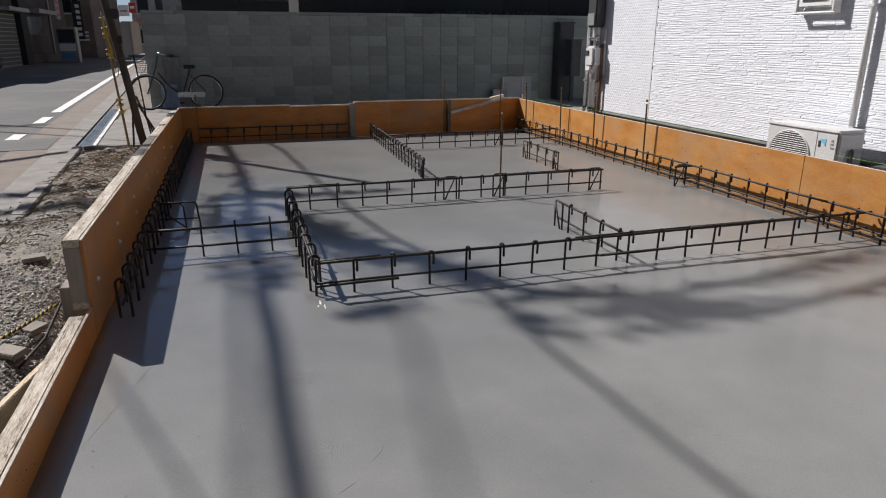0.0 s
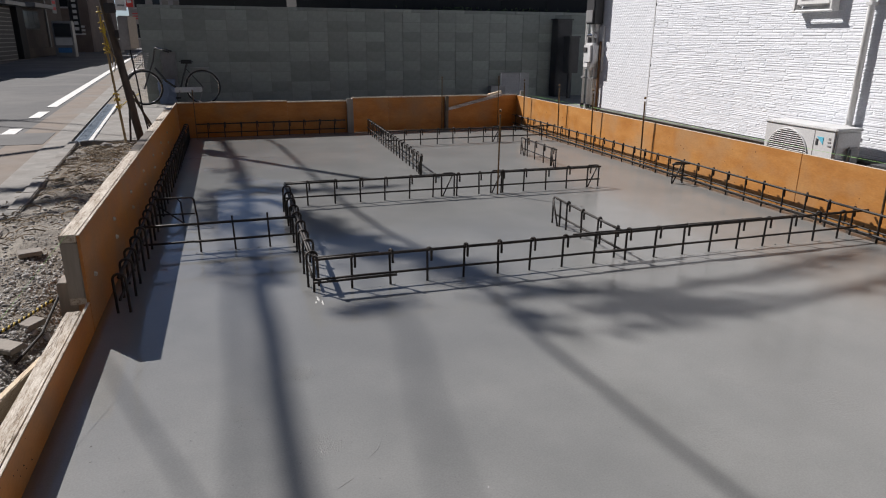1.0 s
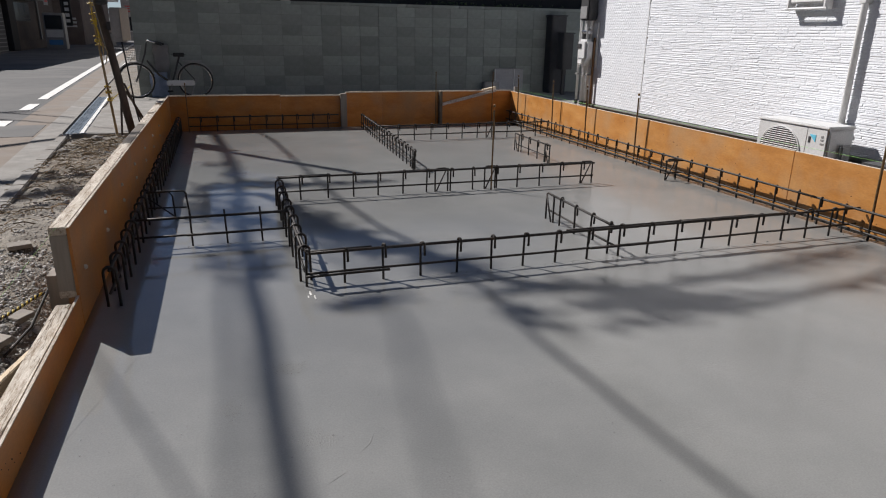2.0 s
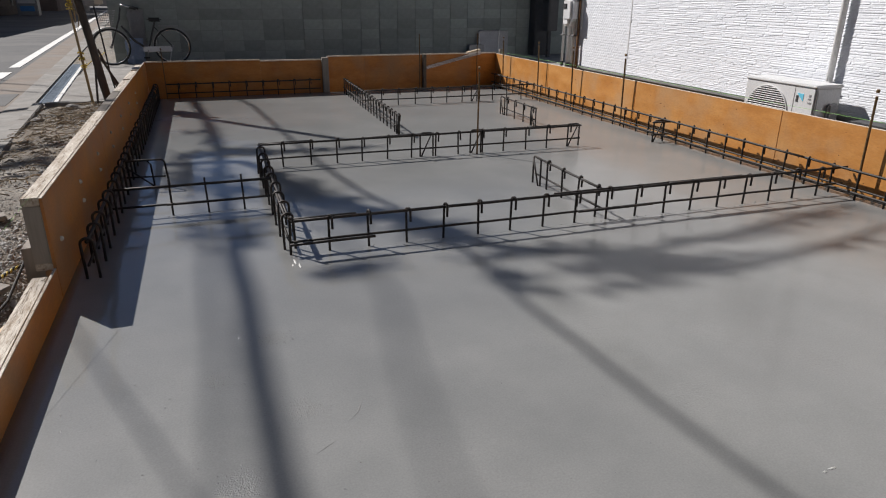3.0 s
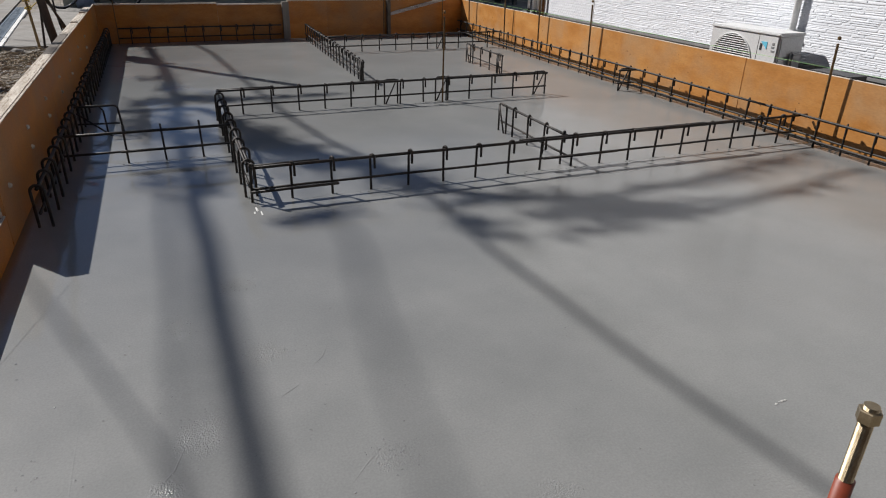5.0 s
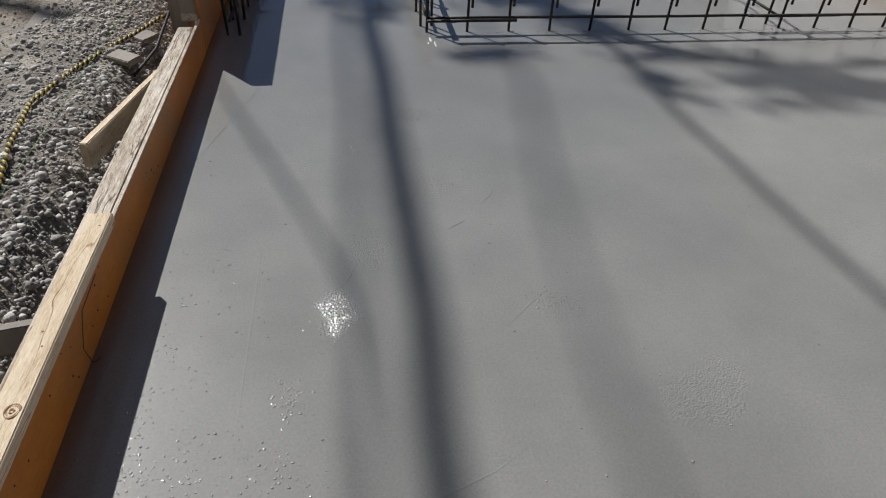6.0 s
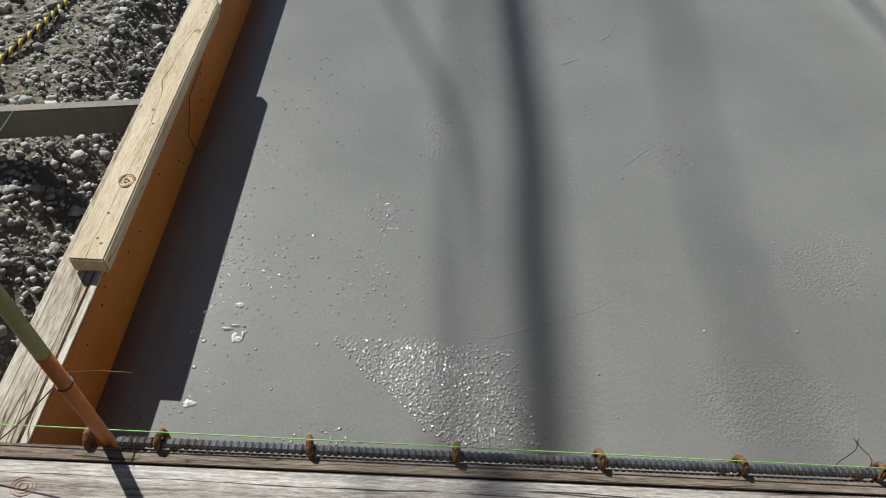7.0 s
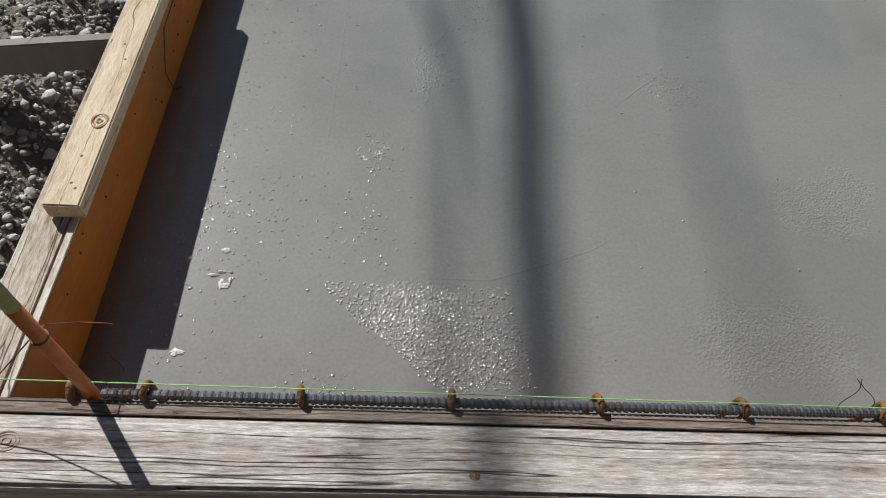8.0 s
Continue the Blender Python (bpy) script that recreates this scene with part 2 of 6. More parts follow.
MAT = dict(
    concrete=fresh_concrete(),
    form_ply=material("coated_form_plywood", [(0.36, 0.118, 0.014), (0.44, 0.158, 0.022), (0.5, 0.2, 0.04)], scale=3.5, rough=0.42, bump=0.12,
                      fine=45, stretch=(1, 1, 2.5), stain=(0.33, 0.16, 0.06), stain_scale=2.6, per_object=0.1),
    # lighter copy of form_ply: sunlight on the right form is put into its tones
    form_sunlit=material("sunlit_form_plywood", [(0.39, 0.155, 0.03), (0.46, 0.2, 0.047), (0.51, 0.245, 0.07)], scale=3.5, rough=0.5, bump=0.12,
                      fine=45, stretch=(1, 1, 2.5), stain=(0.42, 0.24, 0.11), stain_scale=2.6, per_object=0.1),
    ply_edge=material("plywood_edge", [(0.55, 0.47, 0.37), (0.74, 0.67, 0.57)], scale=25, rough=0.85, bump=0.3, fine=200),
    old_wood=weathered("weathered_timber", [(0.19, 0.155, 0.135), (0.36, 0.315, 0.285), (0.49, 0.45, 0.42), (0.72, 0.69, 0.665)], (0.022, 0.015, 0.011), 0, coarse=30.0, width=0.026, slow=0.6, flake=(300.0, 40.0), sway=0.012),
    strip_wood=weathered("brown_grey_timber", [(0.1, 0.075, 0.058), (0.19, 0.15, 0.12), (0.26, 0.21, 0.17), (0.34, 0.29, 0.25)], (0.03, 0.02, 0.014), 0, coarse=60.0, width=0.02, slow=1.4),
    old_wood_y=weathered("weathered_timber_long", [(0.24, 0.185, 0.13), (0.42, 0.36, 0.295), (0.54, 0.49, 0.42), (0.68, 0.63, 0.56)], (0.1, 0.07, 0.045), 1, coarse=26.0, width=0.024),
    new_wood=weathered("fresh_timber", [(0.44, 0.335, 0.22), (0.57, 0.46, 0.325), (0.65, 0.55, 0.41), (0.72, 0.63, 0.49)], (0.3, 0.19, 0.1), 1, coarse=14.0, width=0.012, slow=1.4),
    knot_wood=material("knot_wood", [(0.2, 0.1, 0.045), (0.34, 0.2, 0.1)], scale=90, rough=0.7, bump=0.3, fine=300, depth=0.001),
    post_wood=material("grey_post_timber", [(0.2, 0.18, 0.16), (0.3, 0.27, 0.235)], scale=9, rough=0.85, bump=0.4, fine=60, stretch=(1, 1, 0.12)),
    dark_wood=material("dark_wet_timber", [(0.07, 0.06, 0.05), (0.15, 0.125, 0.1)], scale=9, rough=0.8, bump=0.4, fine=60, stretch=(0.15, 1, 1)),
    rebar=material("rebar_steel", [(0.009, 0.008, 0.0075), (0.018, 0.015, 0.013), (0.045, 0.032, 0.024)], scale=30, rough=0.6, metal=0.1, bump=0.35, fine=260,
                   depth=0.002, per_object=0.2),
    rebar_grey=material("ribbed_bar_steel", [(0.12, 0.125, 0.135), (0.22, 0.23, 0.25)], scale=40, rough=0.38, metal=0.75, bump=0.2, fine=260, depth=0.001,
                        stain=(0.14, 0.07, 0.03), stain_scale=9),
    rust=material("rusty_steel", [(0.08, 0.035, 0.015), (0.17, 0.08, 0.032), (0.26, 0.13, 0.05)], scale=60, rough=0.85, metal=0.15, bump=0.6, fine=300, depth=0.003),
    rod=material("brown_anchor_rod", [(0.09, 0.055, 0.03), (0.2, 0.13, 0.06)], scale=40, rough=0.5, metal=0.6, bump=0.2, fine=300, depth=0.001),
    zinc=material("yellow_zinc", [(0.26, 0.2, 0.12), (0.44, 0.36, 0.24)], scale=30, rough=0.36, metal=0.85, bump=0.1, fine=300, depth=0.001),
    red_tape=material("red_orange_coating", [(0.15, 0.028, 0.014), (0.25, 0.05, 0.02)], scale=20, rough=0.45, bump=0.1, fine=150, depth=0.001),
    orange_coat=material("orange_coating", [(0.4, 0.115, 0.022), (0.52, 0.18, 0.045)], scale=20, rough=0.45, bump=0.1, fine=150, depth=0.001),
    olive=material("olive_coated_rod", [(0.16, 0.17, 0.06), (0.27, 0.27, 0.11)], scale=20, rough=0.4, metal=0.3, bump=0.1, fine=150, depth=0.001),
    soil=material("gravelly_soil", [(0.115, 0.103, 0.088), (0.21, 0.19, 0.163), (0.33, 0.302, 0.258)], scale=7, rough=0.95, bump=0.9, fine=55, depth=0.02,
                  stain=(0.2, 0.16, 0.115), stain_scale=0.9),
    pebble=material("grey_pebbles", [(0.29, 0.28, 0.265), (0.5, 0.488, 0.465)], scale=30, rough=0.9, bump=0.5, fine=160, depth=0.004, island=0.42),
    asphalt=material("asphalt", [(0.085, 0.085, 0.085), (0.115, 0.115, 0.115)], scale=2.0, rough=0.9, bump=0.5, fine=140, depth=0.005, stain=(0.155, 0.15, 0.145),
                     stain_scale=0.5),
    walk=material("worn_tan_paving", [(0.16, 0.13, 0.105), (0.23, 0.19, 0.158)], scale=3, rough=0.9, bump=0.4, fine=120, depth=0.004, stain=(0.2, 0.185, 0.17)),
    kerb=material("kerb_concrete", [(0.18, 0.172, 0.16), (0.3, 0.287, 0.266)], scale=5, rough=0.9, bump=0.4, fine=110, depth=0.004, stain=(0.2, 0.18, 0.16)),
    white_line=material("worn_road_paint", [(0.55, 0.55, 0.53), (0.8, 0.8, 0.78)], scale=12, rough=0.7, bump=0.2, fine=140, depth=0.002),
    grate=material("steel_drain_grate", [(0.1, 0.13, 0.16), (0.2, 0.24, 0.28)], scale=12, rough=0.45, metal=0.7, bump=0.2, fine=120, depth=0.002),
    block=material("concrete_block", [(0.225, 0.25, 0.23), (0.3, 0.327, 0.305)], scale=6, rough=0.92, bump=0.5, fine=120, depth=0.004, per_object=0.16,
                   stain=(0.14, 0.156, 0.143), stain_scale=0.9),
    mortar=material("block_mortar", [(0.19, 0.208, 0.193), (0.25, 0.27, 0.252)], scale=12, rough=0.95, bump=0.4, fine=140),
    black=material("black_cladding", [(0.012, 0.012, 0.013), (0.022, 0.022, 0.023)], scale=3, rough=0.75, bump=0.2, fine=60, per_object=0.25),
    siding=material("white_ledge_siding", [(0.70, 0.722, 0.76), (0.755, 0.775, 0.81)], scale=5, rough=0.75, bump=0.2, fine=60, depth=0.003, island=0.02),
    white=material("white_painted_metal", [(0.74, 0.74, 0.73), (0.8, 0.8, 0.79)], scale=3, rough=0.4, bump=0.03, fine=60, depth=0.001),
    light_grey=material("light_grey_plastic", [(0.57, 0.575, 0.575), (0.65, 0.655, 0.655)], scale=4, rough=0.5, bump=0.05, fine=80, depth=0.001),
    mid_grey=material("grey_metal", [(0.25, 0.25, 0.25), (0.33, 0.33, 0.33)], scale=5, rough=0.5, metal=0.3, bump=0.1, fine=80, depth=0.001),
    dark_grey=material("dark_grey_plastic", [(0.03, 0.03, 0.032), (0.05, 0.05, 0.052)], scale=6, rough=0.55, bump=0.1, fine=90, depth=0.001),
    tyre=material("black_rubber", [(0.015, 0.015, 0.015), (0.03, 0.03, 0.03)], scale=20, rough=0.8, bump=0.1, fine=90, depth=0.001),
    chrome=material("chrome", [(0.6, 0.6, 0.6), (0.72, 0.72, 0.72)], scale=10, rough=0.18, metal=1.0, bump=0.0),
    blue_sheet=material("light_blue_sheet", [(0.38, 0.48, 0.68), (0.5, 0.6, 0.78)], scale=6, rough=0.6, bump=0.4, fine=40, depth=0.01),
    grey_cloth=material("grey_cover", [(0.33, 0.33, 0.34), (0.42, 0.42, 0.43)], scale=6, rough=0.7, bump=0.3, fine=40, depth=0.01),
    yellow=material("yellow_tape", [(0.48, 0.34, 0.035), (0.6, 0.44, 0.06)], scale=20, rough=0.5, bump=0.2, fine=80, depth=0.002),
    bamboo=material("dry_bamboo", [(0.25, 0.18, 0.09), (0.38, 0.29, 0.16)], scale=12, rough=0.6, bump=0.2, fine=80, stretch=(1, 1, 0.2), depth=0.002),
    brown_pole=material("brown_wood_pole", [(0.055, 0.044, 0.036), (0.11, 0.088, 0.07)], scale=12, rough=0.8, bump=0.4, fine=80, stretch=(1, 1, 0.15)),
    beige=material("beige_box_paint", [(0.5, 0.44, 0.36), (0.58, 0.51, 0.42)], scale=6, rough=0.55, bump=0.05, fine=80, depth=0.001),
    blue_paint=material("blue_sign_paint", [(0.05, 0.19, 0.45), (0.07, 0.24, 0.52)], scale=10, rough=0.5, bump=0.0),
    cyan=material("cyan_print", [(0.12, 0.5, 0.68), (0.15, 0.55, 0.72)], scale=10, rough=0.5, bump=0.0),
    red_paint=material("red_sign_paint", [(0.5, 0.03, 0.03), (0.6, 0.05, 0.04)], scale=10, rough=0.5, bump=0.0),
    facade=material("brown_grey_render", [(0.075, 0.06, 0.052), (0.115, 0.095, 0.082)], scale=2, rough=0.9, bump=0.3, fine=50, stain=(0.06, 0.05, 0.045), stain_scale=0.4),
    facade_brown=material("brown_render", [(0.17, 0.135, 0.115), (0.23, 0.185, 0.16)], scale=2, rough=0.9, bump=0.3, fine=50, stain=(0.13, 0.1, 0.09), stain_scale=0.4),
    facade_pale=material("pale_grey_render", [(0.3, 0.29, 0.28), (0.4, 0.39, 0.37)], scale=2, rough=0.9, bump=0.3, fine=50, stain=(0.24, 0.22, 0.21), stain_scale=0.4),
    shutter=material("dull_grey_shutter", [(0.06, 0.064, 0.07), (0.09, 0.095, 0.102)], scale=5, rough=0.7, bump=0.1, fine=80, depth=0.001),
    glass=material("dark_window_glass", [(0.02, 0.024, 0.028), (0.03, 0.034, 0.04)], scale=2, rough=0.08, bump=0.0),
    bark=material("tree_bark", [(0.1, 0.085, 0.07), (0.18, 0.155, 0.13)], scale=14, rough=0.95, bump=0.8, fine=60, depth=0.02),
    leaf=material("green_leaves", [(0.04, 0.07, 0.02), (0.09, 0.12, 0.04)], scale=14, rough=0.6, bump=0.0, island=0.3),
    straw=material("dry_straw", [(0.14, 0.105, 0.07), (0.34, 0.27, 0.18)], scale=20, rough=0.9, bump=0.2, fine=90, island=0.4),
    foam=material("laitance_foam", [(0.5, 0.5, 0.48), (0.68, 0.68, 0.65)], scale=60, rough=0.5, bump=0.4, fine=200, depth=0.003),
    green_line=material("fluorescent_green_cord", [(0.22, 0.55, 0.12), (0.3, 0.62, 0.18)], scale=50, rough=0.6, bump=0.0),
    plastic_cone=material("pale_plastic", [(0.4, 0.38, 0.34), (0.5, 0.48, 0.44)], scale=30, rough=0.6, bump=0.1, fine=100, depth=0.001),
)


# ---------------------------------------------------------------- mesh helpers
def mesh_object(name, bm, mat, parent=None, smooth=False):
    me = bpy.data.meshes.new(name)
    bm.normal_update()
    bm.to_mesh(me)
    bm.free()
    for one in (mat if isinstance(mat, (list, tuple)) else [mat]):
        me.materials.append(one)
    if smooth:
        me.polygons.foreach_set("use_smooth", [True] * len(me.polygons))
    ob = new(name, me)
    if parent:
        ob.parent = parent
    return ob


def thing(name, place, label, category, group="", kind=""):
    ob = new(name)
    ob.empty_display_size = 0.1
    ob.location = place
    return tagged(ob, label, category, group, kind)


def box(bm, x0, x1, y0, y1, z0, z1, bevel=0.0, index=0):
    vs = [bm.verts.new((x, y, z)) for x in (x0, x1) for y in (y0, y1) for z in (z0, z1)]
    fs = [bm.faces.new([vs[i] for i in q]) for q in ((0, 1, 3, 2), (4, 6, 7, 5), (0, 4, 5, 1), (2, 3, 7, 6), (0, 2, 6, 4), (1, 5, 7, 3))]
    for f in fs:
        f.material_index = index
    if bevel:
        es = {e for f in fs for e in f.edges}
        got = bmesh.ops.bevel(bm, geom=list(es), offset=bevel, segments=2, affect='EDGES')
        for f in got["faces"]:
            f.material_index = index
    return vs


def new_box(*a, **k):
    bm = bmesh.new()
    box(bm, *a, **k)
    return bm


def tube(bm, pts, r, sides=8, caps=True):
    """A round bar along a line of points; r is one radius or one for each point."""
    pts = [Vector(p) for p in pts]
    rs = r if isinstance(r, (list, tuple)) else [r] * len(pts)
    rings, ref = [], None
    for i, p in enumerate(pts):
        d = (pts[min(i + 1, len(pts) - 1)] - pts[max(i - 1, 0)]).normalized()
        if ref is None:
            ref = d.orthogonal().normalized()
        u = (ref - d * ref.dot(d)).normalized()
        ref, v = u, d.cross(u)
        rings.append([bm.verts.new(p + (u * math.cos(a) + v * math.sin(a)) * rs[i]) for a in (2 * math.pi * k / sides for k in range(sides))])
    for a, b in zip(rings, rings[1:]):
        for k in range(sides):
            bm.faces.new((a[k], a[(k + 1) % sides], b[(k + 1) % sides], b[k]))
    if caps:
        bm.faces.new(list(reversed(rings[0])))
        bm.faces.new(rings[-1])


def new_tube(*a, **k):
    bm = bmesh.new()
    tube(bm, *a, **k)
    return bm


def wavy(points, steps, amount, seed):
    """More points along a line, shifted a little by noise."""
    out = []
    for a, b in zip(points, points[1:]):
        a, b = Vector(a), Vector(b)
        for i in range(steps):
            p = a.lerp(b, i / steps)
            out.append(p + noise.noise_vector(p * 2.3 + Vector((seed, 0, 0))) * amount)
    out.append(Vector(points[-1]))
    return out


def timber(x0, x1, y0, y1, z0, z1, seed, bevel=0.003, along=0):
    """A sawn timber with slightly uneven faces and worn edges."""
    bm = new_box(x0, x1, y0, y1, z0, z1, bevel=bevel)
    lo, hi = ((x0, x1), (y0, y1), (z0, z1))[along]
    cuts = max(2, min(14, int((hi - lo) / 0.22)))
    normal = [(1, 0, 0), (0, 1, 0), (0, 0, 1)][along]
    for i in range(1, cuts):
        at = [0, 0, 0]
        at[along] = lo + (hi - lo) * i / cuts
        bmesh.ops.bisect_plane(bm, geom=bm.verts[:] + bm.edges[:] + bm.faces[:], plane_co=at, plane_no=normal)
    for v in bm.verts:
        v.co += noise.noise_vector(v.co * 3.0 + Vector((seed, seed, 0))) * 0.0018
    return bm


def attach(ob, parent):
    ob.parent = parent
    if parent.type == 'EMPTY':
        ob.matrix_parent_inverse = Matrix.Translation(-parent.location)
    return ob


def part(name, bm, mat, parent, label="", smooth=False):
    """Links a bmesh, in world metres, as one mesh object under a thing or a part."""
    ob = attach(mesh_object(name, bm, mat, None, smooth), parent)
    return tagged(ob, label)


# ---------------------------------------------------------------- plan
LEFT, RIGHT, NEAR, BACK = -0.985, 3.63, -2.718, 5.83     # inner faces of the formwork
TOP, LOW = 0.443, 0.138                                 # upper edges of the tall and the low forms
GROUND = -0.06
STEP_Y = -0.19                                          # where the tall left form ends


def road_x(x, y):
    """The street runs a little askew to the plot."""
    return x - 0.075 * (y - 6.0)


# ---------------------------------------------------------------- ground, street
def ground_height(x, y):
    z = GROUND - 0.012
    if -2.25 < x < -1.0 and y < 5.9:
        edge = min(1.0, (x + 2.25) / 0.25) * min(1.0, (5.9 - y) / 0.3)
        bank = math.exp(-((x + 1.55) / 0.28) ** 2) * 0.07 * (1 if y < 0.6 else max(0.25, 1 - (y - 0.6) / 3))
        trench = -0.085 * max(0.0, min(1.0, (x + 1.3) / 0.12))
        rough = 0.03 * noise.noise(Vector((x * 2.2, y * 2.2, 0))) + 0.018 * noise.noise(Vector((x * 8, y * 8, 3)))
        z += edge * (0.035 + bank + rough) + trench * edge
    return z


def build_ground():
    xs = [-3000, -800, -200, -60, -20, -8, -4, -3, -2.4] + [-2.25 + 0.04 * i for i in range(32)] + [-0.95, 0, 2, 3.7, 4.2, 5, 8, 20, 60, 200, 800, 3000]
    ys = [-3000, -800, -200, -60, -20, -8, -5] + [-4 + 0.05 * i for i in range(200)] + [6.1, 7, 9, 12, 16, 24, 40, 80, 200, 800, 3000]
    bm = bmesh.new()
    grid = [[bm.verts.new((x, y, ground_height(x, y))) for y in ys] for x in xs]
    for i in range(len(xs) - 1):
        for j in range(len(ys) - 1):
            bm.faces.new((grid[i][j], grid[i + 1][j], grid[i + 1][j + 1], grid[i][j + 1]))
    tagged(mesh_object("ground", bm, MAT["soil"], smooth=True), "grey-brown gravelly soil of the building plot", "ground", kind="structure")


def strip(name, x0, x1, y0, y1, z0, z1, mat, label, category, steps=14, askew=True):
    """A long slab along the street, with a little unevenness."""
    bm = bmesh.new()
    rows = []
    for i in range(steps + 1):
        y = y0 + (y1 - y0) * i / steps
        a = road_x(x0, y) if askew else x0
        b = road_x(x1, y) if askew else x1
        rows.append([bm.verts.new(p) for p in ((a, y, z0), (a, y, z1), (b, y, z1), (b, y, z0))])
    for p, q in zip(rows, rows[1:]):
        for k in range(4):
            bm.faces.new((p[k], q[k], q[(k + 1) % 4], p[(k + 1) % 4]))
    bm.faces.new(rows[0])
    bm.faces.new(list(reversed(rows[-1])))
    bmesh.ops.recalc_face_normals(bm, faces=bm.faces[:])
    return tagged(mesh_object(name, bm, mat), label, category, kind="structure")


build_ground()
strip("road", -8.2, -3.0, -40, 120, -0.3, GROUND, MAT["asphalt"], "grey asphalt street with worn patches", "road", 40)
strip("pavement", -3.0, -2.56, -40, 120, -0.3, GROUND + 0.004, MAT["walk"], "tan worn paved strip beside the street", "pavement", 40)
strip("gutter", -2.555, -2.30, -40, 120, -0.3, GROUND + 0.012, MAT["kerb"], "pale concrete gutter along the street", "kerb", 60)
strip("road_patch", -4.6, -2.6, 6.1, 7.2, -0.2, GROUND + 0.008, MAT["asphalt"], "darker patched strip of asphalt across the lane", "road", 4)
for i, (y0, y1) in enumerate(((7.15, 7.75), (9.15, 10.15), (11.0, 60.0))):
    strip("road_line", -3.26, -3.09, y0, y1, GROUND, GROUND + 0.009, MAT["white_line"], "worn white painted line on the asphalt", "road marking", 10 if i < 2 else 40)

# kerb stones between the gutter and the plot, and the paved yard behind the plot
kerb = thing("kerb", (-2.25, 3, GROUND), "row of pale worn concrete kerb stones", "kerb", kind="structure")
for i in range(16):
    y = -3.6 + i * 0.6
    bm = new_box(-2.29, -2.18, y, y + 0.592, -0.2, GROUND + 0.045, bevel=0.008)
    for v in bm.verts:
        v.co.x = road_x(v.co.x, v.co.y)
        v.co += noise.noise_vector(v.co * 4) * 0.004
    part("kerb_stone", bm, MAT["kerb"], kerb)
for i in range(2):
    bm = new_box(-2.16 + i * 0.5, -1.67 + i * 0.5, 5.96, 6.07, -0.2, GROUND + 0.04, bevel=0.008)
    part("kerb_stone", bm, MAT["kerb"], kerb)
strip("yard_paving", -2.28, 12.0, 6.07, 11.28, -0.2, GROUND + 0.006, MAT["kerb"], "smooth grey concrete yard before the block wall", "pavement", 6, askew=False)

# steel drain cover in the yard's edge
drain = thing("drain_cover", (-2.3, 8.5, GROUND), "long blue-grey steel drain cover with pale concrete edging", "drain cover")
for i in range(9):
    y = 6.12 + i * 0.57
    bm = bmesh.new()
    for x in (-2.25, -2.12):
        box(bm, x, x + 0.02, y, y + 0.566, -0.1, GROUND + 0.022)
    for k in range(8):
        box(bm, -2.229, -2.121, y + 0.01 + k * 0.07, y + 0.055 + k * 0.07, -0.1, GROUND + 0.019)
    edge = new_box(-2.098, -2.045, y, y + 0.568, -0.1, GROUND + 0.02, bevel=0.004)
    for v in bm.verts[:] + edge.verts[:]:
        v.co.x = road_x(v.co.x, v.co.y)
    part("grating", bm, MAT["grate"], drain)
    part("edging", edge, MAT["white_line"], drain, "pale concrete edging")


# ---------------------------------------------------------------- slab
def slab_height(x, y):
    return 0.0022 * noise.noise(Vector((x * 1.3, y * 1.3, 0.3))) + 0.0007 * noise.noise(Vector((x * 6, y * 6, 1.3)))


def build_slab():
    nx, ny = 110, 200
    bm = bmesh.new()
    grid = [[bm.verts.new((LEFT + (RIGHT - LEFT) * i / nx, NEAR + (BACK - NEAR) * j / ny,
                           slab_height(LEFT + (RIGHT - LEFT) * i / nx, NEAR + (BACK - NEAR) * j / ny))) for j in range(ny + 1)] for i in range(nx + 1)]
    for i in range(nx):
        for j in range(ny):
            bm.faces.new((grid[i][j], grid[i + 1][j], grid[i + 1][j + 1], grid[i][j + 1]))
    for f in bm.faces:
        f.smooth = True
    border = [e for e in bm.edges if e.is_boundary]
    got = bmesh.ops.extrude_edge_only(bm, edges=border)
    for v in [g for g in got["geom"] if isinstance(g, bmesh.types.BMVert)]:
        v.co.z = -0.22
    tagged(mesh_object("floor", bm, MAT["concrete"]), "freshly poured wet grey concrete foundation slab", "floor", kind="structure")


build_slab()


# ---------------------------------------------------------------- formwork
def ply_panel(parent, x0, x1, y0, y1, z0, z1, inner):
    """One coated plywood panel with its bare upper edge."""
    bm = new_box(x0, x1, y0, y1, z0, z1, bevel=0.0015)
    # the right form takes the copy with sunlight in its colour
    p = part("panel", bm, MAT["form_sunlit" if inner < 0 else "form_ply"], parent)
    if x1 - x0 < y1 - y0:
        part("bare_edge", new_box(x0 + 0.001, x1 - 0.001, y0 + 0.002, y1 - 0.002, z1 - 0.001, z1 + 0.003), MAT["old_wood_y" if x0 < 0 else "ply_edge"], p)
    else:
        part("bare_edge", new_box(x0 + 0.002, x1 - 0.002, y0 - 0.001, y1 + 0.001, z1 - 0.012, z1 + 0.003), MAT["strip_wood" if y0 < -2 else "ply_edge"], p)
    return p


def tie_cone(x, y, z, axis, parent):
    bm = bmesh.new()
    d = Vector(axis)
    tube(bm, [Vector((x, y, z)), Vector((x, y, z)) + d * 0.006, Vector((x, y, z)) + d * 0.012], [0.012, 0.011, 0.006], 10)
    part("tie_cone", bm, MAT["plastic_cone"], parent, "small pale plastic tie cone")


